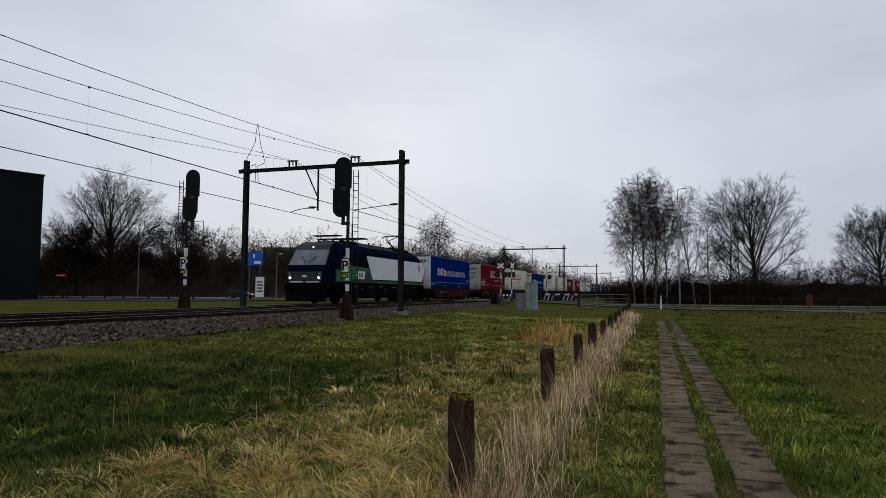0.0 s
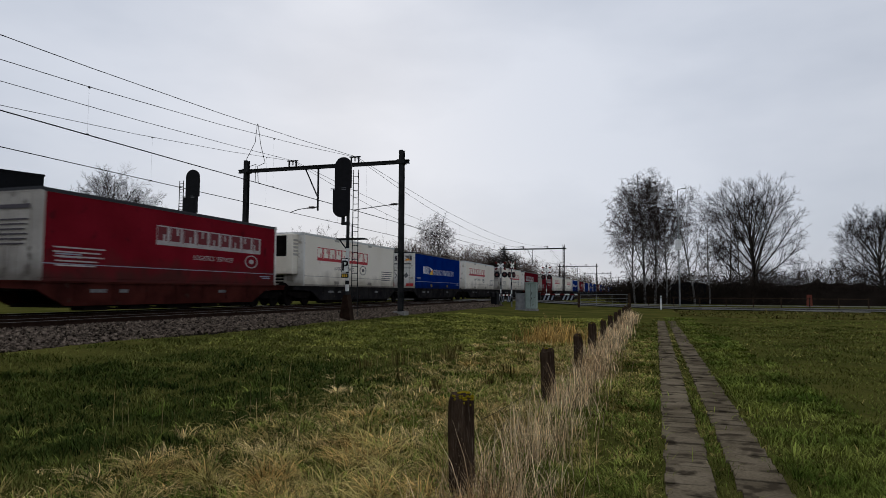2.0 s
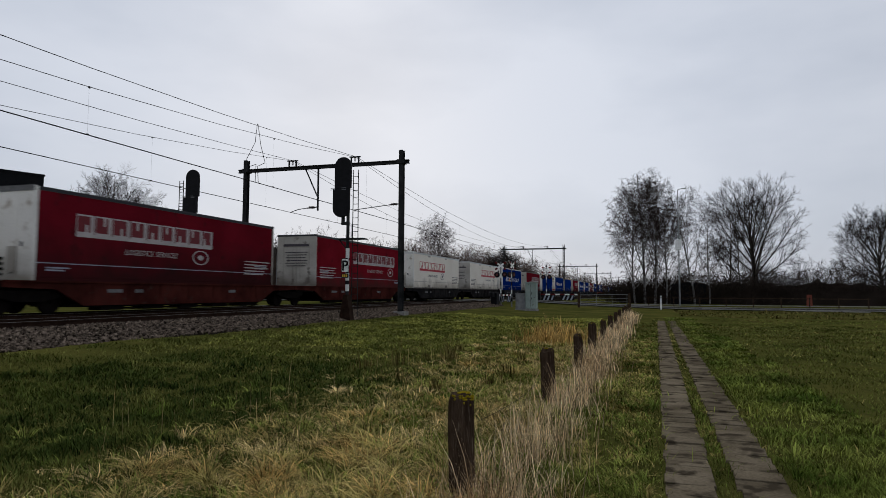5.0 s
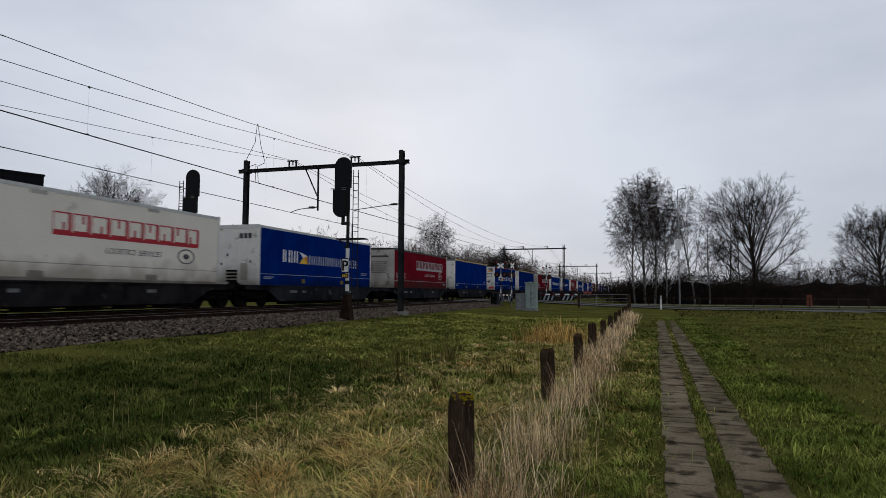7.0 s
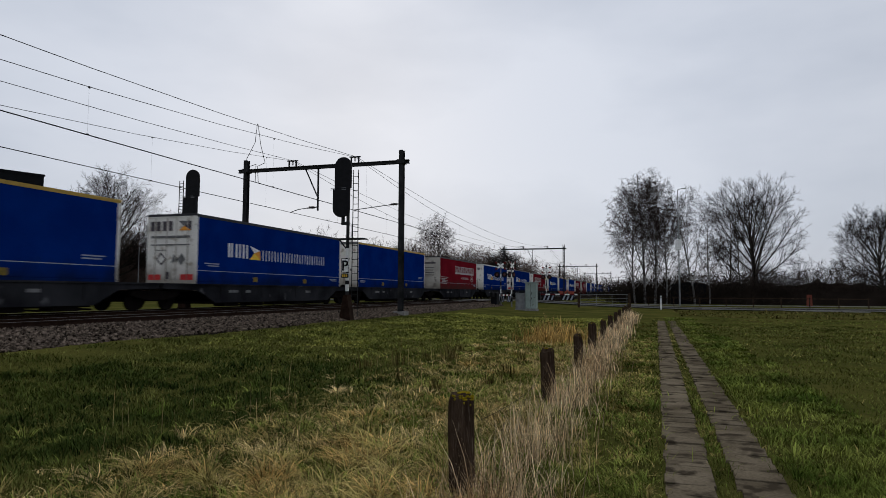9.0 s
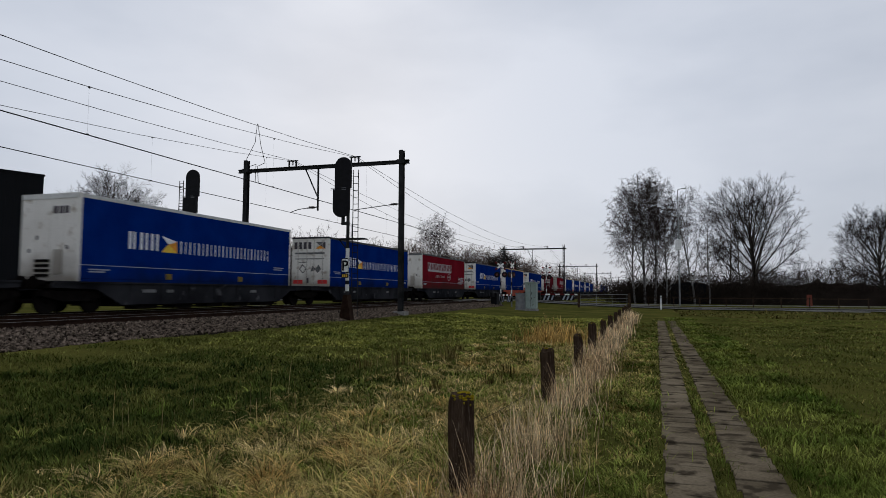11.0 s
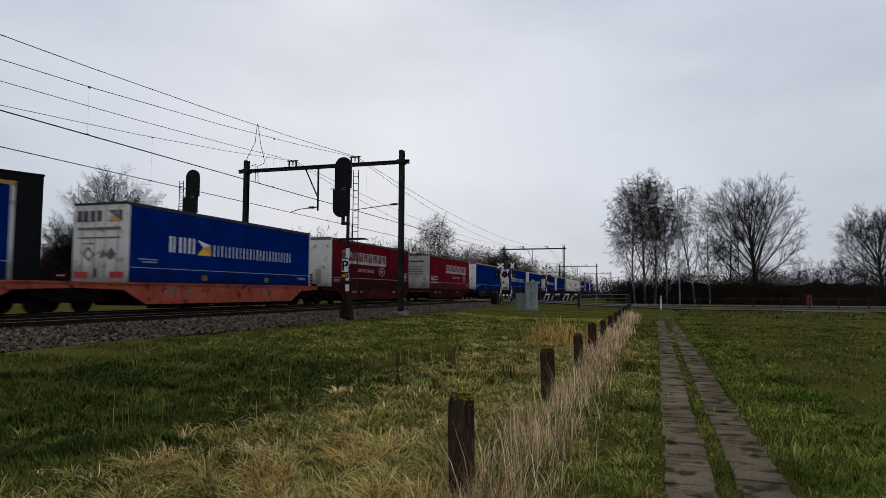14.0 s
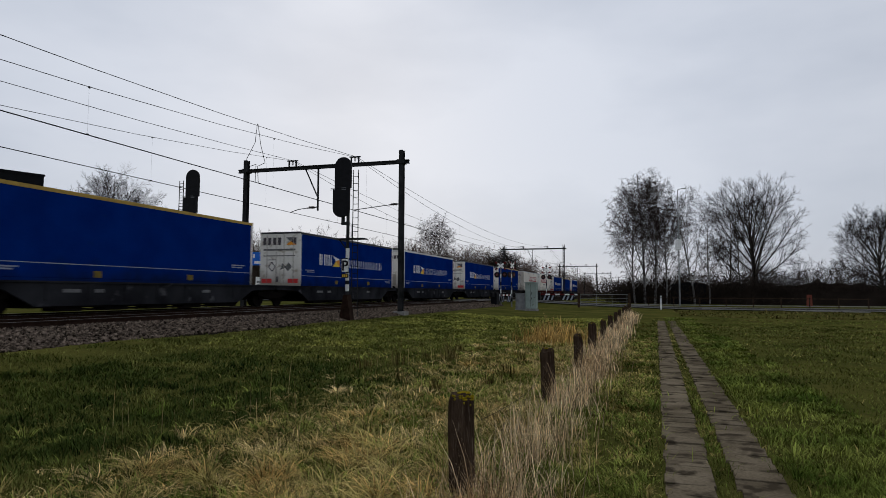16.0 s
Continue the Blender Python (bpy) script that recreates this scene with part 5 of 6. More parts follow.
def ribbon(name, pts_near, pts_far, lift, material, label, category):
    """A strip of paving laid on the ground between two lines."""
    verts, faces = [], []
    for (x0, y0), (x1, y1) in zip(pts_near, pts_far):
        for k in range(5):
            x, y = x0 + (x1 - x0) * k / 4, y0 + (y1 - y0) * k / 4
            verts.append((x, y, ground_z(x, y) + lift))
    n = len(pts_near)
    for j in range(n - 1):
        for k in range(4):
            a = j * 5 + k
            faces.append((a, a + 1, a + 6, a + 5))
    ob = from_lists(name, verts, faces, material)
    m = ob.modifiers.new("thickness", "SOLIDIFY")
    m.thickness, m.offset = .06, -1
    return tagged(ob, label, category, kind="structure")


def xs_between(a, b, step):
    n = max(2, int(abs(b - a) / step) + 1)
    return [a + (b - a) * k / (n - 1) for k in range(n)]


for a, b in ((-12.3, 90), (-150, -23.1)):
    xs = xs_between(a, b, 1.5)
    ribbon("road", [(x, 63.2) for x in xs], [(x, 69.8) for x in xs], .05, M["asphalt"], "dark grey asphalt road over the level crossing", "road")
    for y in (62.7, 69.85):
        ribbon("kerb", [(x, y) for x in xs], [(x, y + .45) for x in xs], .09, M["paving"], "pale concrete edge strip of the road", "kerb")
xs = xs_between(-9, 90, 3)
ribbon("cycle_path", [(x, 83) for x in xs], [(x, 84.6) for x in xs], .10, M["paving"], "pale cycle path beyond the road", "path")
xs = xs_between(-150, -60, 6)
ribbon("yard_paving", [(x, 84) for x in xs], [(x, 96) for x in xs], .10, M["paving"], "pale paved yard beside the dark building", "yard")
xs = xs_between(5, 60, 3)
ribbon("field_track", [(x, 66 - .62 * (x - 5) ** .9) for x in xs if x < 20], [(x + .2, 66.5 - .62 * (x - 5) ** .9) for x in xs if x < 20], .06, M["paving"], "narrow pale edging beside the road", "path")


def build_crossing():
    t = new("level_crossing")
    tagged(t, "concrete deck plates of the level crossing between the rails", "level crossing", kind="structure")
    bm = bmesh.new()
    box(bm, -.66, .66, -.58, .58, -.12, 0)
    mid = finish("deck_plate", bm, M["concrete"], .01)
    bm = bmesh.new()
    box(bm, -.55, .55, -.58, .58, -.12, 0)
    out = finish("deck_plate", bm, M["concrete"], .01)
    for k in range(6):
        for cx in (NEAR, FAR):
            for me, x in ((mid, cx), (out, cx + 1.36), (out, cx - 1.36)):
                o = new("deck_plate", me)
                o.parent = t
                o.location = (x, 63.6 + 1.18 * k, .785)


build_crossing()


def crossing_light(x, y, z, label):
    t = thing("crossing_light", x, y, z, label, "crossing signal", "level crossing lights")
    post = made("post", lambda bm: rod(bm, (0, 0, 0), (0, 0, 4.1), .055, n=8), M["galvanised"], t)
    for k in range(4):
        made("red_band", lambda bm: rod(bm, (0, 0, .5 + .7 * k), (0, 0, .85 + .7 * k), .062, n=8), M["white" if k % 2 else "black"], post)
    for a in (35, -35):
        c = made("cross_arm", lambda bm: beam(bm, (-.62 * math.cos(radians(a)), -.08 - .01 * (a > 0), 3.72 - .62 * math.sin(radians(a))), (.62 * math.cos(radians(a)), -.08 - .01 * (a > 0), 3.72 + .62 * math.sin(radians(a))), .02, .17), M["plain_white"], t, "white crossbuck arm")
        for s in (-1, 1):
            made("red_tip", lambda bm: beam(bm, (s * .36 * math.cos(radians(a)), -.10 - .01 * (a > 0), 3.72 + s * .36 * math.sin(radians(a))), (s * .62 * math.cos(radians(a)), -.10 - .01 * (a > 0), 3.72 + s * .62 * math.sin(radians(a))), .01, .17), M["red_white"], c)
    for sx in (-.36, .36):
        b = made("lamp_board", lambda bm: rod(bm, (sx, -.03, 2.9), (sx, .03, 2.9), .27, n=18), M["black"], t)
        made("lamp", lambda bm: rod(bm, (sx, -.10, 2.9), (sx, -.03, 2.9), .11, n=12), glow_red, b, "dark red lamp")
    made("bell", lambda bm: rod(bm, (0, 0, 4.1), (0, 0, 4.3), .13, .06, n=10), M["black"], t)
    return t


glow_red = glow("crossing_lamp_red", (.10, .012, .010), 0.0)
crossing_light(-12.85, 58.2, .32, "red and white crossing light before the road")
crossing_light(-11.6, 57.0, .28, "red and white crossing light beside the cabinet").rotation_euler = (0, 0, radians(70))
crossing_light(-11.2, 75.5, .5, "red and white crossing light behind the road")


def barrier(x, y, z, length, turn, label):
    t = thing("barrier", x, y, z, label, "level crossing barrier", "level crossing barriers", turn)
    made("machine", lambda bm: box(bm, -.35, .35, -.3, .3, 0, 1.25), M["black"], t, "dark drive cabinet", bevel=.04)
    made("counterweight", lambda bm: box(bm, -.9, -.4, -.12, .12, .85, 1.3), M["black"], t, bevel=.03)
    n = 8
    for k in range(n):
        made("boom_section", lambda bm: box(bm, .35 + length * k / n, .35 + length * (k + 1) / n - .002, -.05, .05, .95, 1.10), M["red_white" if k % 2 == 0 else "plain_white"], t)
    for k in range(2):
        bd = made("chevron_board", lambda bm: box(bm, .5 + 2.2 * k, 2.0 + 2.2 * k, -.08, -.06, .35, .93), M["black"], t)
        for j in range(3):
            made("stripe", lambda bm: prism(bm, [(.62 + 2.2 * k + .45 * j, .38), (.80 + 2.2 * k + .45 * j, .38), (1.02 + 2.2 * k + .45 * j, .90), (.84 + 2.2 * k + .45 * j, .90)], "y", -.086, -.081), TM["faded"], bd)
    return t


barrier(-12.0, 74.0, .35, 4.4, 0, "lowered crossing barrier with striped boards")
barrier(-13.25, 57.6, .3, 3.6, 80, "lowered crossing barrier beside the road")


def build_cabinet():
    t = thing("relay_cabinet", -9.45, 52.6, .12, "pale grey-green relay cabinet on the grass", "electrical cabinet")
    b = made("tall_body", lambda bm: box(bm, -.02, .86, -.45, .45, .15, 2.22), M["green_box"], t, bevel=.02)
    made("roof", lambda bm: prism(bm, [(-.10, 2.22), (.94, 2.22), (.94, 2.28), (.42, 2.36), (-.10, 2.28)], "y", -.53, .53), M["green_box"], b)
    made("door_gap", lambda bm: box(bm, .40, .415, -.455, -.448, .25, 2.15), M["black"], b)
    for z in (.9, 1.3):
        made("handle", lambda bm: box(bm, .46, .50, -.49, -.45, z, z + .18), M["black"], b)
    lo = made("low_body", lambda bm: box(bm, -.80, -.04, -.62, .30, .10, 1.35), M["galvanised"], t, "grey lower cabinet", bevel=.02)
    made("lid", lambda bm: box(bm, -.84, -.01, -.66, .34, 1.35, 1.42), M["galvanised"], lo)
    made("plinth", lambda bm: [box(bm, -.86, .92, -.66, .5, -.12, .12)], M["concrete"], t, bevel=.02)
    return t


build_cabinet()


def build_gate():
    t = thing("field_gate", -6.0, 60.6, 0.02, "grey tubular steel field gate between wooden posts", "gate")
    for x in (0, 4.5):
        made("gate_post", lambda bm: box(bm, x - .11, x + .11, -.11, .11, -.2, 1.55), M["old_wood"], t, bevel=.02)
    for z in (.35, .75, 1.05, 1.42):
        made("rail", lambda bm: rod(bm, (.12, 0, z), (4.38, 0, z), .03 if z > 1.4 else .02), M["galvanised"], t)
    for x in (.18, 1.6, 3.0, 4.3):
        made("upright", lambda bm: rod(bm, (x, 0, .3), (x, 0, 1.44), .022), M["galvanised"], t)
    for k in range(9):
        p = thing("roadside_post", 0.2 + 2.6 * k, 73.5, .05, "grey post of the low fence beyond the road", "fence post", "posts beyond the road")
        made("post", lambda bm: box(bm, -.05, .05, -.05, .05, -.1, 1.15), M["old_wood"], p)
    r = made("fence_rail", lambda bm: box(bm, -.1, 21.2, 73.55, 73.60, 1.02, 1.10), M["old_wood"])
    tagged(r, "long dark wooden rail of the low fence", "fence rail")


M["old_wood"] = mat("old_wood", (0.030, 0.019, 0.013), (0.072, 0.049, 0.034), 0.9, scale=5, fine=30, bump=.6, squash=(3, 3, .5), wear=(.12, .09, .065), wear_at=.60)
build_gate()


def street_lamp(x, y, z, h, arm, label, box_at=0):
    t = thing("street_lamp", x, y, z, label, "street lamp", "street lamps")
    p = made("pole", lambda bm: (rod(bm, (0, 0, 0), (0, 0, h * .35), .10, .09, n=8), rod(bm, (0, 0, h * .35), (0, 0, h), .07, .045, n=8)), M["galvanised"], t)
    made("arm", lambda bm: rod(bm, (0, 0, h), (arm, 0, h + .15), .035), M["galvanised"], p)
    made("lantern", lambda bm: box(bm, min(arm, arm * 1.9), max(arm, arm * 1.9), -.13, .13, h + .06, h + .20), M["white"], t, bevel=.03)
    if box_at:
        made("equipment_box", lambda bm: box(bm, -.42, .30, -.28, .28, box_at, box_at + 1.25), M["plain_white"], t, "white equipment box on the pole", bevel=.04)
    return t


street_lamp(3.85, 83.0, .05, 14.2, .5, "tall grey street lamp with a white equipment box", 6.8)
street_lamp(-52.3, 83.1, .3, 6.7, .45, "grey street lamp beside the car park")
street_lamp(-35.0, 72.5, .4, 9.6, -.7, "grey street lamp beside the level crossing")


def build_small():
    t = thing("marker_post", 1.24, 61.6, 0, "short white plastic roadside marker post", "marker post")
    made("post", lambda bm: box(bm, -.07, .07, -.05, .05, -.1, 1.35), M["plain_white"], t, bevel=.02)
    made("dark_top", lambda bm: box(bm, -.072, .072, -.052, .052, 1.12, 1.20), M["black"], t)
    t = thing("red_post", 18.9, 88.0, 0, "red-brown roadside post before the hedge", "post")
    made("post", lambda bm: prism(bm, [(-.32, 0), (.32, 0), (.26, 1.45), (-.26, 1.45)], "y", -.1, .1), mat("brick_red_post", (.16, .05, .035), rough=.8), t)
    t = thing("garden_shed", 5.8, 100.8, 0, "low black timber shed behind the birches", "shed")
    made("wall", lambda bm: box(bm, -2.4, 2.4, -1.2, 1.2, 0, 2.7), M["cladding"], t)
    made("roof", lambda bm: prism(bm, [(-2.6, 2.7), (2.6, 2.7), (2.6, 2.8), (0, 3.15), (-2.6, 2.8)], "y", -1.4, 1.4), M["cladding"], t)
    # information signs beside the car park
    t = thing("blue_sign", -55.4, 82.1, .3, "large blue direction sign on two posts", "road sign")
    for x in (-.8, .8):
        made("post", lambda bm: rod(bm, (x, 0, 0), (x, 0, 7), .06), M["galvanised"], t)
    s = made("panel", lambda bm: box(bm, -1.2, 1.2, -.1, -.06, 5.1, 7.1), M["blue_sign"], t, "blue sign panel")
    made("mark", lambda bm: [box(bm, -.1, .9, -.106, -.1, 5.35, 5.75)], M["plain_white"], s)
    made("mark", lambda bm: [box(bm, -.25, .0, -.106, -.1, 6.2, 6.75)], M["plain_white"], s)
    t.rotation_euler = (0, 0, radians(18))
    t = thing("notice_board", -54.6, 82.3, .3, "white upright notice board with dark lines", "notice board")
    b = made("panel", lambda bm: box(bm, -.62, .62, -.06, .06, .4, 3.4), M["plain_white"], t, bevel=.02)
    for k in range(4):
        made("line", lambda bm: box(bm, -.45, .45 - .1 * (k % 2), -.066, -.06, 1.2 + .45 * k, 1.38 + .45 * k), M["black"], b)
    t.rotation_euler = (0, 0, radians(25))


build_small()


def build_car(x, y, z, turn, paint, label):
    t = thing("car", x, y, z, label, "car", "parked cars", turn)
    body = [(-2.1, .35), (2.1, .35), (2.15, .75), (1.9, .92), (1.05, 1.0), (.45, 1.42), (-1.3, 1.45), (-1.95, 1.0), (-2.12, .9)]
    b = made("body", lambda bm: prism(bm, body, "y", -.87, .87), paint, t, bevel=.05)
    for s in (-1, 1):
        made("side_window", lambda bm: prism(bm, [(.9, 1.0), (.40, 1.36), (-1.2, 1.38), (-1.7, 1.02)], "y", min(s * .86, s * .875), max(s * .86, s * .875)), M["glass_dark"], b)
        for wx in (-1.3, 1.35):
            w = made("wheel", lambda bm: rod(bm, (wx, s * .70, .32), (wx, s * .88, .32), .32, n=16), TM["tyre"], t)
            made("rim", lambda bm: rod(bm, (wx, s * .88, .32), (wx, s * .89, .32), .2, n=12), M["galvanised"], w)
        made("headlight", lambda bm: box(bm, 2.05, 2.16, min(s * .5, s * .8), max(s * .5, s * .8), .66, .80), M["plain_white"], b)
    return t


dark_paint = mat("car_paint_dark", (.012, .012, .014), rough=.25)
white_paint = mat("car_paint_white", (.7, .7, .7), rough=.3)
build_car(-60.4, 85.7, .3, 16, dark_paint, "dark parked car beside the notice board")
build_car(25.5, 131, .35, 6, white_paint, "white parked car behind the far hedge")
build_car(33.0, 133, .35, 4, white_paint, "white parked car behind the far hedge")
build_car(15.0, 128, .35, 4, white_paint, "white parked car behind the far hedge")


# ---------------- buildings ----------------
def build_hall():
    """Tall dark hall; local x runs along its long face, away from the corner that shows."""
    t = thing("industrial_hall", -76.8, 64.8, .2, "tall windowless black-clad industrial hall", "building", rz=-110.5)
    b = made("wall", lambda bm: box(bm, 0, 46, -38, 0, 0, 16.6), M["cladding"], t)
    for k in range(46):
        made("cladding_rib", lambda bm: box(bm, .2 + k, .32 + k, 0, .02, .3, 16.5), M["cladding"], b)
    for k in range(12):
        made("cladding_rib", lambda bm: box(bm, -.05, 0, -.6 - 3 * k, -.48 - 3 * k, .3, 16.5), M["cladding"], b)
    made("roof", lambda bm: box(bm, -.12, 46.1, -38.1, .12, 16.6, 16.85), M["cladding"], t)


build_hall()


def build_warehouse():
    t = thing("warehouse", -97.5, 148, .3, "long low grey-green warehouse behind the woodland", "building", rz=17.6)
    grey = mat("warehouse_grey", (.12, .135, .125), (.15, .165, .155), .7, scale=.2)
    made("wall", lambda bm: box(bm, 0, 36, 0, 30, 0, 12.2), grey, t)
    made("roof", lambda bm: box(bm, -.3, 36.3, -.3, 30.3, 12.2, 13.0), grey, t)


build_warehouse()


def yard_fence():
    rng = random.Random(77)
    for k in range(16):
        p = thing("yard_post", -128 + 4.2 * k, 80.5 + rng.uniform(-.3, .3), .3, "dark wooden post of the yard fence", "fence post", "posts of the yard fence")
        made("post", lambda bm: box(bm, -.12, .12, -.12, .12, -.1, 1.5 + .3 * (k % 3)), M["old_wood"], p)
    r = made("yard_rail", lambda bm: box(bm, -128, -64, 80.42, 80.5, 1.0, 1.12), M["old_wood"])
    tagged(r, "dark rail along the yard fence", "fence rail")
    # pale lamp mast and red sign among the trees
    t = thing("pole", -86.0, 92, .3, "thin pale pole before the woodland", "pole")
    made("shaft", lambda bm: rod(bm, (0, 0, 0), (0, 0, 9.0), .09, .06), M["galvanised"], t)
    t = thing("shop_sign", -93.5, 83, .3, "red and white sign board beside the building", "sign")
    made("panel", lambda bm: box(bm, -1.3, 1.3, -.1, .1, 3.2, 4.4), M["red_white"], t)
    made("stripe", lambda bm: [box(bm, -1.1, .9, -.11, -.1, 3.65, 3.9)], M["plain_white"], t)
    made("leg", lambda bm: [box(bm, x - .1, x + .1, -.1, .1, 0, 3.0) for x in (-1.5, 1.5)], M["mast"], t)


yard_fence()


# ---------------- meadow grass ----------------
M["blade_green"] = mat("blade_green", (0.062, 0.080, 0.017), (0.200, 0.200, 0.052), 0.9, scale=.6, island=.8, spec=.05)
M["blade_fresh"] = mat("blade_fresh", (0.080, 0.124, 0.020), (0.30, 0.33, 0.070), 0.9, scale=.6, island=.8, spec=.05)
M["blade_olive"] = mat("blade_olive", (0.20, 0.165, 0.045), (0.50, 0.40, 0.140), 0.9, scale=.6, island=.8, spec=.05)
M["blade_straw"] = mat("blade_straw", (0.36, 0.25, 0.085), (0.80, 0.62, 0.29), 0.9, scale=.9, island=.8, spec=.05)
M["blade_reed"] = mat("blade_reed", (0.40, 0.265, 0.140), (0.95, 0.74, 0.46), 0.9, scale=1.2, island=.8, spec=.05)
M["blade_deep"] = mat("blade_deep", (0.025, 0.045, 0.011), (0.088, 0.112, 0.025), 0.9, scale=.5, island=.8, spec=.05)
M["blade_bank"] = mat("blade_bank", (0.055, 0.045, 0.014), (0.20, 0.165, 0.055), 0.9, scale=.4, island=.8, spec=.05)
M["blade_light"] = mat("blade_light", (0.175, 0.200, 0.042), (0.47, 0.46, 0.105), 0.9, scale=.5, island=.8, spec=.05)
M["blade_rust"] = mat("blade_rust", (0.32, 0.190, 0.055), (0.74, 0.51, 0.18), 0.9, scale=1.2, island=.8, spec=.05)


def blades(name, spots, heights, widths, lean, material, label, seed, seg=2, turn=None):
    """Bent, tapering blades of grass standing on the ground at the spots."""
    rg = np.random.RandomState(seed)
    n = len(spots)
    x, y = spots[:, 0], spots[:, 1]
    z = np.array([ground_z(a, b) for a, b in spots]) - .01
    turn = rg.uniform(0, 6.283, n) if turn is None else turn
    lx, ly = np.cos(turn), np.sin(turn)
    bend = heights * rg.uniform(.2, 1.0, n) * lean
    wx, wy = -ly * widths / 2, lx * widths / 2
    rows = []
    for k in range(seg):
        f = k / seg
        off = bend * f * f
        hh = heights * (f - .30 * lean * f * f)
        w = 1 - .45 * f
        rows.append(np.stack([x + lx * off - wx * w, y + ly * off - wy * w, z + hh], 1))
        rows.append(np.stack([x + lx * off + wx * w, y + ly * off + wy * w, z + hh], 1))
    rows.append(np.stack([x + lx * bend, y + ly * bend, z + heights * (1 - .30 * lean)], 1))
    per = len(rows)
    verts = np.stack(rows, 1).reshape(-1, 3)
    base = np.arange(n) * per
    tris = []
    for k in range(seg - 1):
        a = 2 * k
        tris += [(a, a + 1, a + 3), (a, a + 3, a + 2)]
    tris.append((2 * seg - 2, 2 * seg - 1, 2 * seg))
    faces = np.concatenate([np.stack([base + i for i in t], 1) for t in tris])
    me = bpy.data.meshes.new(name)
    me.vertices.add(len(verts))
    me.vertices.foreach_set("co", verts.ravel())
    me.loops.add(faces.size)
    me.loops.foreach_set("vertex_index", faces.ravel().astype(np.int32))
    me.polygons.add(len(faces))
    me.polygons.foreach_set("loop_start", (np.arange(len(faces)) * 3).astype(np.int32))
    me.polygons.foreach_set("loop_total", np.full(len(faces), 3, np.int32))
    me.update(calc_edges=True)
    me.materials.append(material)
    return tagged(new(name, me), label, "grass", kind="stuff")


def scatter(seed, n, x0, x1, y0, y1, power, keep):
    """Spots over a stretch of ground, thinning out along y, kept by a chance field."""
    rg = np.random.RandomState(seed)
    y = y0 + (y1 - y0) * rg.rand(n) ** power
    u = rg.rand(n)
    # most of it near the path, where the ground is trodden and seen
    lo, hi = np.maximum(x0, -1.35 * y - .4), np.minimum(x1, .34 * y + .5)
    wide = rg.rand(n) < .12
    x = np.where(wide, x0 + (x1 - x0) * u, lo + (hi - lo) * u)
    inside = hi > lo
    x, y = x[inside | wide], y[inside | wide]
    n = len(x)
    ch = np.array([keep(a, b) for a, b in zip(x, y)])
    ok = rg.rand(n) < ch
    return np.stack([x[ok], y[ok]], 1)


def path_centre(y):
    return .60 + .0135 * (y - 5.5)


def off_path(x, y):
    if y > 38:
        return 1.0
    d = x - path_centre(y)
    if abs(d) > .58:
        return 1.0
    over = max(0.0, (y - 16) / 22) * patch(x, y, .9, 81)
    return .9 if abs(d) < .075 else (.25 if abs(d) > .44 else .02) + .6 * over


def patch(x, y, s, k):
    return min(1.0, max(0.0, .5 + 1.3 * noise.noise((x * s, y * s, k))))


def sized(sp, lo, hi, seed, grow_by=.05):
    rg = np.random.RandomState(seed)
    far = np.maximum(1, np.hypot(sp[:, 0], sp[:, 1]) / 6.4) ** 1.08
    tuft = np.array([.25 + .7 * patch(a, b, 1.2, seed) + .9 * patch(a, b, 4.0, seed + .5) ** 2 for a, b in sp])
    return rg.uniform(lo, hi, len(sp)) * tuft, rg.uniform(.0035, .007, len(sp)) * far


def tufts(name, centres, per, radius, lo, hi, lean, material, label, seed, wide=1.0):
    """Rosettes of grass: blades spring from a tight foot, fall outwards and are combed one way."""
    rg = np.random.RandomState(seed)
    n = len(centres)
    size = rg.uniform(.55, 1.35, n)
    comb = np.array([2.6 + 2.4 * noise.noise((a * .5, b * .5, seed)) for a, b in centres]) + rg.normal(0, .5, n)
    k = np.repeat(np.arange(n), per)
    out = rg.uniform(0, 6.283, len(k))
    r = radius * size[k] * np.sqrt(rg.rand(len(k)))
    sp = centres[k] + np.stack([np.cos(out) * r, np.sin(out) * r], 1)
    dx, dy = np.cos(out) + .9 * np.cos(comb[k]) + rg.normal(0, .25, len(k)), np.sin(out) + .9 * np.sin(comb[k]) + rg.normal(0, .25, len(k))
    far = np.maximum(1, np.hypot(sp[:, 0], sp[:, 1]) / 6.4)
    h = rg.uniform(lo, hi, len(k)) * size[k] * (1.1 - .5 * r / (radius * size[k] + 1e-6))
    w = rg.uniform(.004, .008, len(k)) * far * wide
    return blades(name, sp, h, w, lean, material, label, seed + 1, 3, np.arctan2(dy, dx))


def strawness(x, y):
    """Share of dead grass: most between the fence and the meadow's open middle."""
    edge = -5.0 + .9 * noise.noise((x * .4, y * .25, 3)) + max(0, y - 9) * .03
    return min(1, max(0.0, (x - edge) / 1.5)) * min(1, max(0, (-.35 - x) / .5))


def fence_side(x, y):
    """Share of rough, mixed grass: full beside the fence, fading into the green meadow."""
    edge = -5.6 + 1.3 * noise.noise((x * .5, y * .4, 3)) + .8 * noise.noise((x * 1.6, y * 1.6, 8)) + max(0, y - 9) * .05
    return min(1, max(0.0, (x - edge) / 3.2)) ** 1.2 * min(1, max(0, (-1.15 - x) / .3))


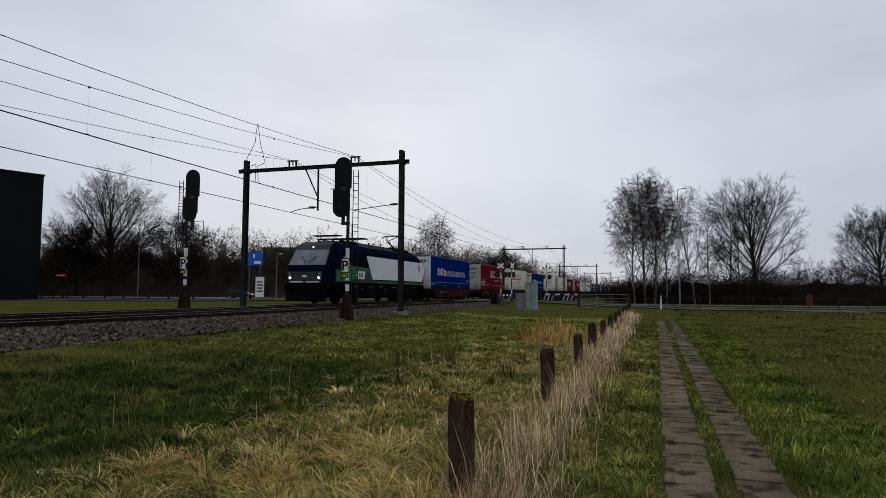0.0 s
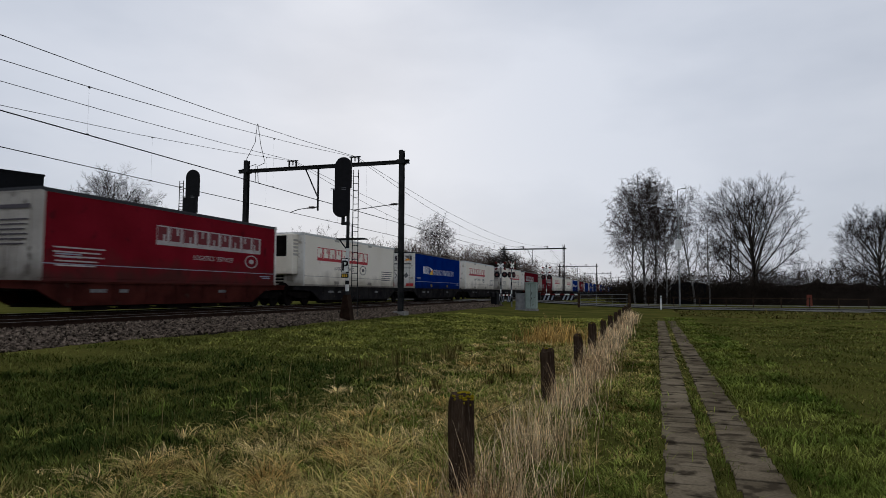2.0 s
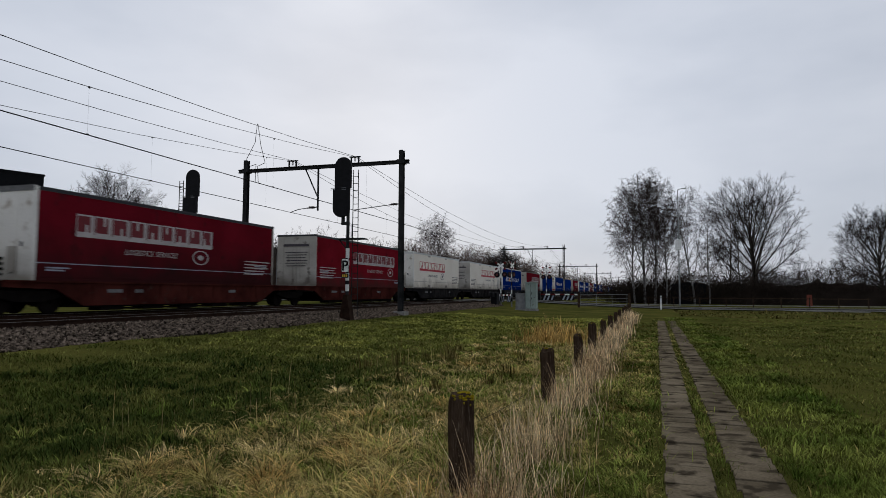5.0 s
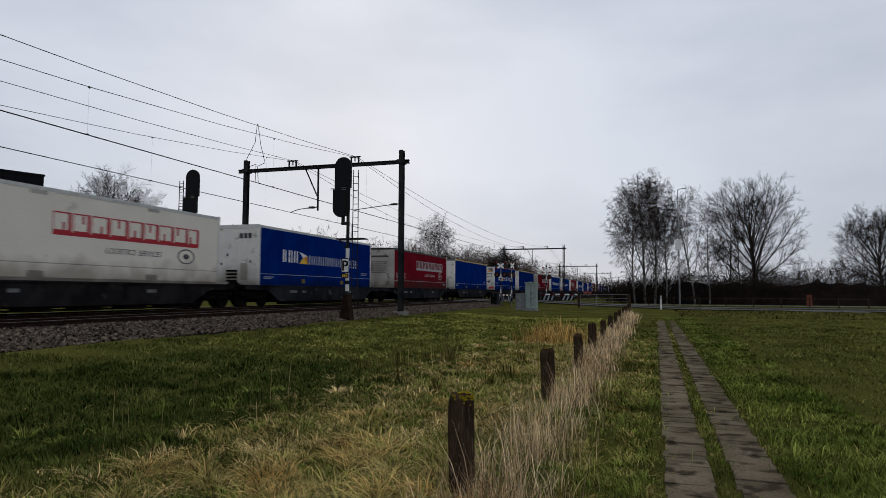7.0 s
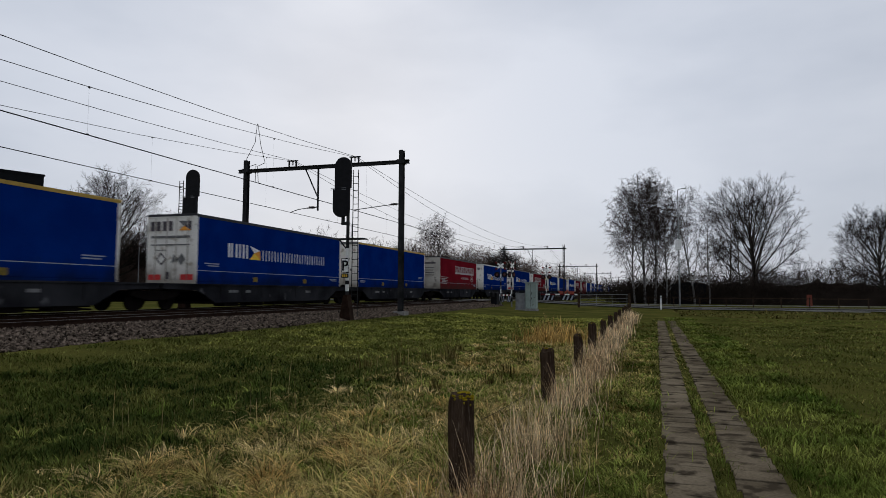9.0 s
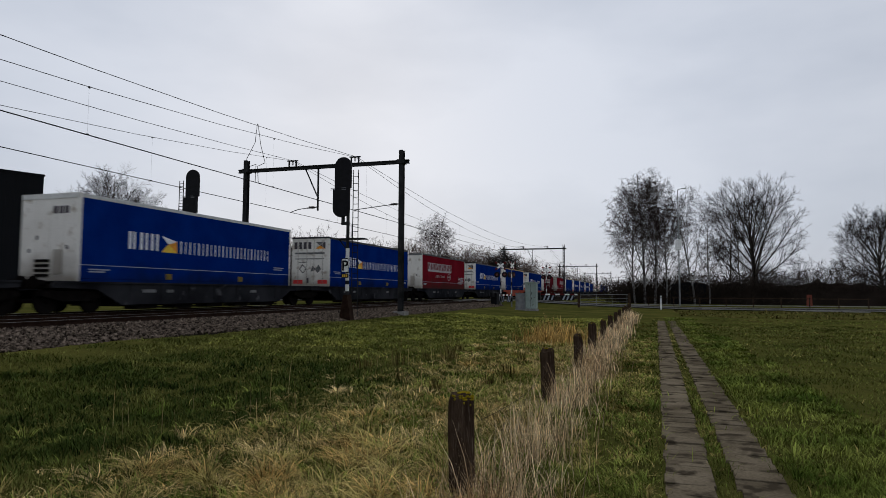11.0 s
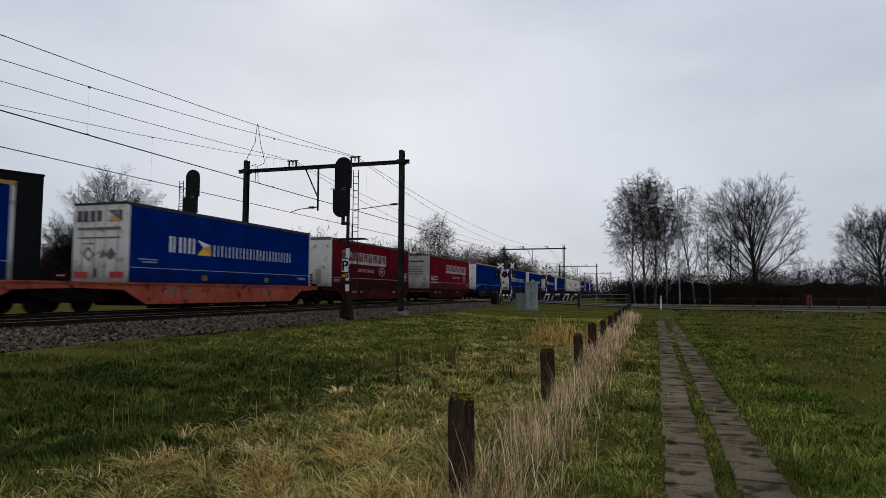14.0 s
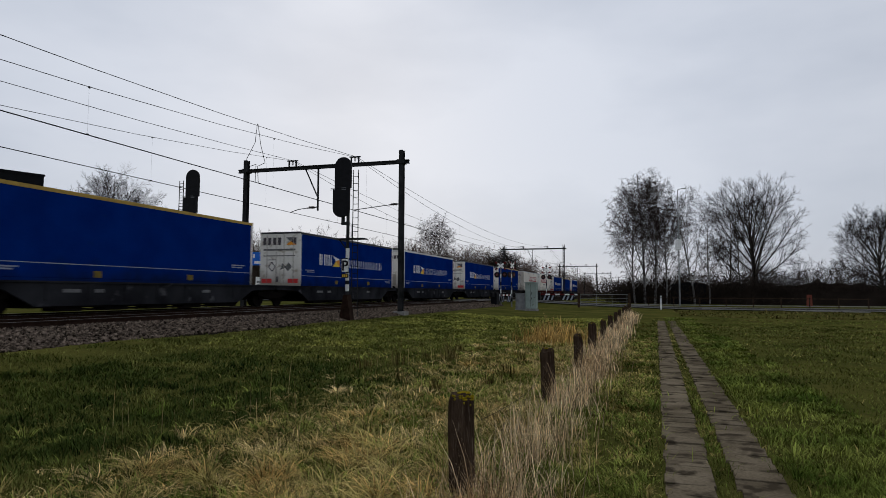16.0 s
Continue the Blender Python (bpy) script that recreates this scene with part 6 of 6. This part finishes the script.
def build_grass():
    s = scatter(1, 330000, -12.2, 9.5, 3.2, 36, 1.55, lambda x, y: off_path(x, y) * (.3 + .7 * patch(x, y, .6, 2)) * (1 - .35 * strawness(x, y)) * (1 if x < 2.6 else .55))
    h, w = sized(s, .05, .13, 2)
    blades("short_grass", s, h, w * 1.5, 1.2, M["blade_green"], "short green meadow grass", 3, 1)
    s = scatter(31, 36000, -3.4, 2.6, 3.2, 12, 1.3, lambda x, y: off_path(x, y) * (.2 + .8 * patch(x, y, 1.1, 12)) * (1 - .1 * strawness(x, y)))
    h, w = sized(s, .07, .17, 32)
    blades("tufted_grass", s, h, w * 1.6, 1.2, M["blade_fresh"], "tufts of broad green grass", 33)
    s = scatter(4, 110000, -9, 9.0, 3.2, 34, 1.6, lambda x, y: off_path(x, y) * (.30 * patch(x, y, .45, 9) * (.25 if x < -5 else 1) + .45 * fence_side(x, y)) * (min(1, max(.14, (x + 8) / 3)) if x < -.5 else (1.1 if x < .2 else .10)))
    h, w = sized(s, .06, .16, 5)
    blades("rough_grass", s, h, w * 1.9, 1.8, M["blade_olive"], "rough olive meadow grass", 6)
    s = scatter(61, 85000, -11.5, -1.5, 12, 40, 1.1, lambda x, y: (.35 + .65 * patch(x, y, .5, 91)) * min(1, max(0, (y - 12) / 6)))
    h, w = sized(s, .06, .14, 62)
    blades("light_grass", s, h, w * 1.7, 1.6, M["blade_light"], "light green tips of meadow grass", 63, 1)
    s = scatter(7, 90000, -7.5, -.3, 3.2, 30, 1.5, lambda x, y: (.03 + .97 * patch(x, y, 1.3, 14) ** 1.6) * max(.012 * (x > -7), .8 * fence_side(x, y)))
    h, w = sized(s, .05, .15, 8)
    blades("straw_grass", s, h * 1.1, w * 1.7, 2.2, M["blade_straw"], "flattened straw-coloured dead grass", 9)
    s = scatter(71, 80000, -10, -2.8, 3.6, 14, 1.1, lambda x, y: (.3 + .7 * patch(x, y, .7, 95)) * min(1, max(0, (-3.0 - x) / 1.6)) * min(1, max(0, (14 - y) / 4)))
    h, w = sized(s, .06, .14, 72)
    blades("deep_grass", s, h, w * 1.8, 1.1, M["blade_deep"], "lush dark green meadow grass", 73, 2)
    # rosettes of mixed tone between the meadow and the fence
    for name, seed, n, per, tone, lo, hi, lean, words, keep in (
            ("green_tufts", 101, 2800, 20, "blade_fresh", .10, .22, 1.3, "drooping green tufts in the rough grass", lambda x, y: (.12 + .88 * fence_side(x, y)) * (.15 + .85 * patch(x, y, .8, 51))),
            ("olive_tufts", 103, 3000, 22, "blade_olive", .10, .25, 1.6, "drooping olive tufts in the rough grass", lambda x, y: fence_side(x, y) * (.2 + .8 * patch(x, y, .9, 52))),
            ("straw_tufts", 105, 3000, 22, "blade_straw", .10, .25, 1.8, "bent straw-coloured tufts in the rough grass", lambda x, y: fence_side(x, y) * patch(x, y, .9, 53) ),
            ("brown_tufts", 107, 900, 24, "blade_rust", .08, .20, 2.0, "matted brown tufts of dead grass", lambda x, y: fence_side(x, y) * patch(x, y, .7, 54) ** 2 * (1.0 if y < 8 else .35))):
        c = scatter(seed, n, -6.5, -.3, 3.4, 24, 1.7, keep)
        tufts(name, c, per, .075, lo, hi, lean, M[tone], words, seed + 1, 1.35)
    s = scatter(10, 36000, -2.0, -.3, 3.6, 44, 1.5, lambda x, y: math.exp(-((x + 1.04) / .31) ** 2) * min(1, .06 + 1.4 * patch(x, y, 1.5, 20) ** 2))
    h, w = sized(s, .18, .56, 11)
    blades("dead_tall_grass", s, h, w * 1.0, .6, M["blade_reed"], "tall dead pale-brown grass along the fence", 12, 3)
    s = scatter(13, 5200, -4.4, -1.5, 18.5, 24.5, 1, lambda x, y: math.exp(-((x + 2.9) / .75) ** 2 - ((y - 21.3) / 1.6) ** 2))
    h, w = sized(s, .35, .70, 14)
    blades("sedge_clump", s, h, w, .6, M["blade_rust"], "rust-coloured clump of dead sedge", 15, 3)
    # single stalks
    rg = np.random.RandomState(16)
    s = np.stack([rg.uniform(-6, -1.2, 110), rg.uniform(4.5, 16, 110)], 1)
    h, w = rg.uniform(.35, .75, 110), rg.uniform(.004, .007, 110)
    blades("dry_stalks", s, h, w, .25, M["blade_straw"], "single dry grass stalks", 17, 3)
    # high heaps of drooping dead grass, combed by the wind
    spots = []
    for cx, cy, r, n in ((-4.15, 4.7, .16, 8), (-3.35, 4.6, .5, 14), (-2.6, 4.4, .6, 16), (-2.45, 5.6, .4, 14), (-3.4, 7.3, .5, 8), (-2.6, 8.6, .6, 9), (-2.2, 12.5, .7, 9), (-3.6, 13.6, .5, 8), (-2.75, 6.2, .3, 12), (-1.9, 4.6, .4, 8)):
        spots.append(np.stack([cx + rg.normal(0, r * .6, n), cy + rg.normal(0, r * .5, n)], 1))
    heaps = np.concatenate(spots)
    tufts("tussocks", heaps[::2], 34, .10, .16, .34, 1.8, M["blade_rust"], "drooping tussocks of brownish dead grass", 19, 1.7)
    tufts("pale_tussocks", heaps[1::2], 34, .10, .16, .34, 1.8, M["blade_olive"], "drooping tussocks of yellowed grass", 29, 1.7)
    # dark rushes standing in the meadow
    c = np.stack([rg.uniform(-6.5, -2.2, 16), rg.uniform(9.5, 17, 16)], 1)
    tufts("rush_clumps", c, 46, .14, .25, .48, .5, M["blade_bank"], "dark upright rushes in the meadow", 121, .9)
    s = scatter(20, 90000, 1.0, 14, 3.4, 44, 1.4, lambda x, y: off_path(x, y) * (.25 + .75 * patch(x, y, .5, 31)) * (1 if x < path_centre(y) + 1.7 + .5 * noise.noise((y * .5, 1, 2)) else .30))
    h, w = sized(s, .04, .11, 21)
    h *= np.where(s[:, 0] < path_centre(s[:, 1]) + 1.7, 1.15, .6)
    blades("field_grass", s, h, w * 1.7, 1.0, M["blade_fresh"], "short green grass of the field", 22, 1)
    # leafy green tufts along the path
    c = scatter(131, 2400, -.3, 3.4, 3.4, 26, 1.6, lambda x, y: (.9 if .60 < abs(x - path_centre(y)) < 1.9 else 0) * (.2 + .8 * patch(x, y, 1.0, 57)))
    tufts("verge_tufts", c, 26, .07, .07, .17, 1.2, M["blade_fresh"], "leafy green tufts beside the slabs", 132, 1.7)
    c = scatter(133, 900, -.8, .2, 3.4, 24, 1.6, lambda x, y: (.2 + .8 * patch(x, y, 1.1, 58)) * (1 if x < path_centre(y) - .62 else 0))
    tufts("withered_tufts", c, 24, .07, .07, .16, 1.6, M["blade_olive"], "yellowed tufts between the reeds and the path", 134, 1.3)
    # brown tangle on the field and its far bank
    s = scatter(51, 60000, 1.6, 16, 4, 42, 1.0, lambda x, y: off_path(x, y) * (.04 + .6 * max(0, patch(x, y, .28, 61) - .35)) * min(1, max(.1, (x - 1.5) / 3)))
    h, w = sized(s, .04, .10, 52)
    blades("withered_grass", s, h, w * 1.5, 1.5, M["blade_bank"], "withered brown grass in the field", 53, 1)
    rg = np.random.RandomState(54)
    s = np.stack([rg.uniform(2.2, 44, 9000), rg.uniform(46.5, 60.5, 9000)], 1)
    s = s[np.array([rg.rand() < .15 + .85 * patch(a, b * 2.5, .35, 71) for a, b in s])]
    h, w = sized(s, .08, .26, 55)
    blades("bank_grass", s, h, w * 1.6, 1.3, M["blade_bank"], "rough olive-brown grass on the roadside bank", 56)
    # verges hanging over the slabs
    s = scatter(23, 70000, -.35, 1.85, 3.6, 42, 1.3, lambda x, y: max(.9 * math.exp(-((x - path_centre(y) + .03 * noise.noise((y * 1.1, 4, 0))) / .075) ** 2), math.exp(-((abs(x - path_centre(y)) - .58) / .10) ** 2)) * (.15 + .85 * patch(x, y, 1.8, 40)))
    h, w = sized(s, .03, .10, 24)
    blades("verge_grass", s, h, w * 1.5, 1.2, M["blade_green"], "grass growing over the path's edges and joint", 25)
    s = s[::3]
    h, w = sized(s, .03, .09, 26)
    blades("verge_straw", s, h, w * 1.3, 1.7, M["blade_olive"], "withered grass along the slabs", 27)
    c = scatter(141, 900, .2, 1.6, 3.6, 30, 1.5, lambda x, y: math.exp(-((x - path_centre(y)) / .06) ** 2) * patch(x, y, 1.6, 44))
    tufts("joint_tufts", c, 22, .05, .05, .12, 1.6, M["blade_olive"], "yellowed tufts in the joint between the slab rows", 142, 1.1)


build_grass()

# ---------------- path of slabs ----------------
M["slab"] = mat("slab", (0.105, 0.084, 0.055), (0.200, 0.163, 0.113), 0.85, scale=1.3, fine=34, bump=.3, wear=(.055, .044, .030), wear_at=.52, by_piece=.16, coords="World")


def build_path():
    t = new("slab_path")
    tagged(t, "narrow path of two rows of worn grey concrete slabs", "path", kind="structure")
    metas = []
    for k in range(3):
        bm = bmesh.new()
        box(bm, -.20 + .006 * k, .20 - .004 * k, -.1425 + .003 * k, .1425, -.05, .0)
        bmesh.ops.bevel(bm, geom=[e for e in bm.edges if e.verts[0].co.z > -.01 and e.verts[1].co.z > -.01], offset=.004, segments=1, affect="EDGES")
        metas.append(finish("slab", bm, M["slab"]))
    rng = random.Random(6)
    for side in (-1, 1):
        for k in range(118):
            y = 3.2 + .30 * k
            s = new("slab", metas[k % 3])
            s.parent = t
            s.matrix_basis = pose(path_centre(y) + side * .285 + rng.gauss(0, .008), y, .030 + rng.gauss(0, .005), rng.gauss(0, .9), rng.gauss(0, .7), rng.gauss(-.8, 1.2) - (3.0 if side > 0 else 0))


# ---------------- fence along the path ----------------
M["moss"] = mat("moss", (0.34, 0.25, 0.012), (0.16, 0.13, 0.015), 0.95, scale=14, fine=60, bump=.6)
POSTS = ((4.96, .80, .105), (9.45, .79, .10), (13.8, .73, .10), (17.8, .80, .10), (21.7, .72, .09), (26.4, .72, .09), (31.2, .7, .09), (36.0, .7, .09), (41.5, .68, .09), (47, .7, .09), (53, .75, .09), (58.5, 1.0, .11))


def build_fence():
    rng = random.Random(9)
    for y, h, r in POSTS:
        t = thing("fence_post", -1.40 + rng.uniform(-.03, .03), y, 0, "weathered dark wooden fence post with mossy top", "fence post", "fence posts along the path")
        t.rotation_euler = (radians(rng.uniform(-2, 2)), radians(rng.uniform(-2, 2)), radians(rng.uniform(-15, 15)))

        def draw(bm):
            n = 8
            rings = []
            for z, k in ((-.3, 1.02), (h * .3, 1.0), (h * .7, .98), (h - .055, .97), (h - .012, .74), (h, .55)):
                rings.append([bm.verts.new((r * k * math.copysign(abs(math.cos(6.28318 * (j + .5) / n)) ** .55, math.cos(6.28318 * (j + .5) / n)) + rng.gauss(0, .004),
                                            r * k * math.copysign(abs(math.sin(6.28318 * (j + .5) / n)) ** .55, math.sin(6.28318 * (j + .5) / n)) + rng.gauss(0, .004), z + (rng.gauss(0, .008) if z > h - .06 else 0))) for j in range(n)])
            for a, b in zip(rings, rings[1:]):
                for j in range(n):
                    bm.faces.new((a[j], a[(j + 1) % n], b[(j + 1) % n], b[j]))
            bm.faces.new(rings[-1])
        made("post", draw, M["old_wood"], t)

        def cap(bm):
            # a flat cushion over part of the top with a few runs down the edge
            for _ in range(46 if y < 6 else 10):
                a, q = rng.gauss(-.7, 1.0), r * .95 * math.sqrt(rng.random())
                c = bmesh.ops.create_icosphere(bm, subdivisions=1, radius=rng.uniform(.010, .026))
                bmesh.ops.scale(bm, vec=(1, 1, .35), verts=c["verts"])
                bmesh.ops.translate(bm, vec=(q * math.cos(a), q * math.sin(a), h + .002 - .05 * max(0, (q / r - .55) / .4)), verts=c["verts"])
                if y < 6 and rng.random() < .35:
                    c = bmesh.ops.create_icosphere(bm, subdivisions=1, radius=rng.uniform(.006, .013))
                    a = rng.uniform(-2.6, .6)
                    bmesh.ops.translate(bm, vec=(r * .97 * math.cos(a), r * .97 * math.sin(a), h - .01 - .08 * rng.random() ** 2), verts=c["verts"])
        made("moss_cap", cap, M["moss"], t, "yellow-green moss")
    ys = [p[0] for p in POSTS]
    for zf in (.58, .30):
        w = made("fence_wire", lambda bm: [rod(bm, (-1.29, a + (b - a) * k / 6, zf - .10 * math.sin(math.pi * k / 6)), (-1.29, a + (b - a) * (k + 1) / 6, zf - .10 * math.sin(math.pi * (k + 1) / 6)), .003, n=3, cap=False) for a, b in zip(ys, ys[1:]) for k in range(6)], M["rail"])
        tagged(w, "slack rusty barbed wire between fence posts", "fence wire", "fence wires")


build_path()
build_fence()


def motions():
    for ob, y0, turned in TRAIN:
        rows = []
        for t in (0, 4, 8, 12, 16):
            y = y0 - SPEED * t
            rows.append((t, pose(FAR, y + LEN, RAIL_Z, 0, 0, 180) if turned else pose(FAR, y, RAIL_Z)))
        walk(ob, rows)


motions()
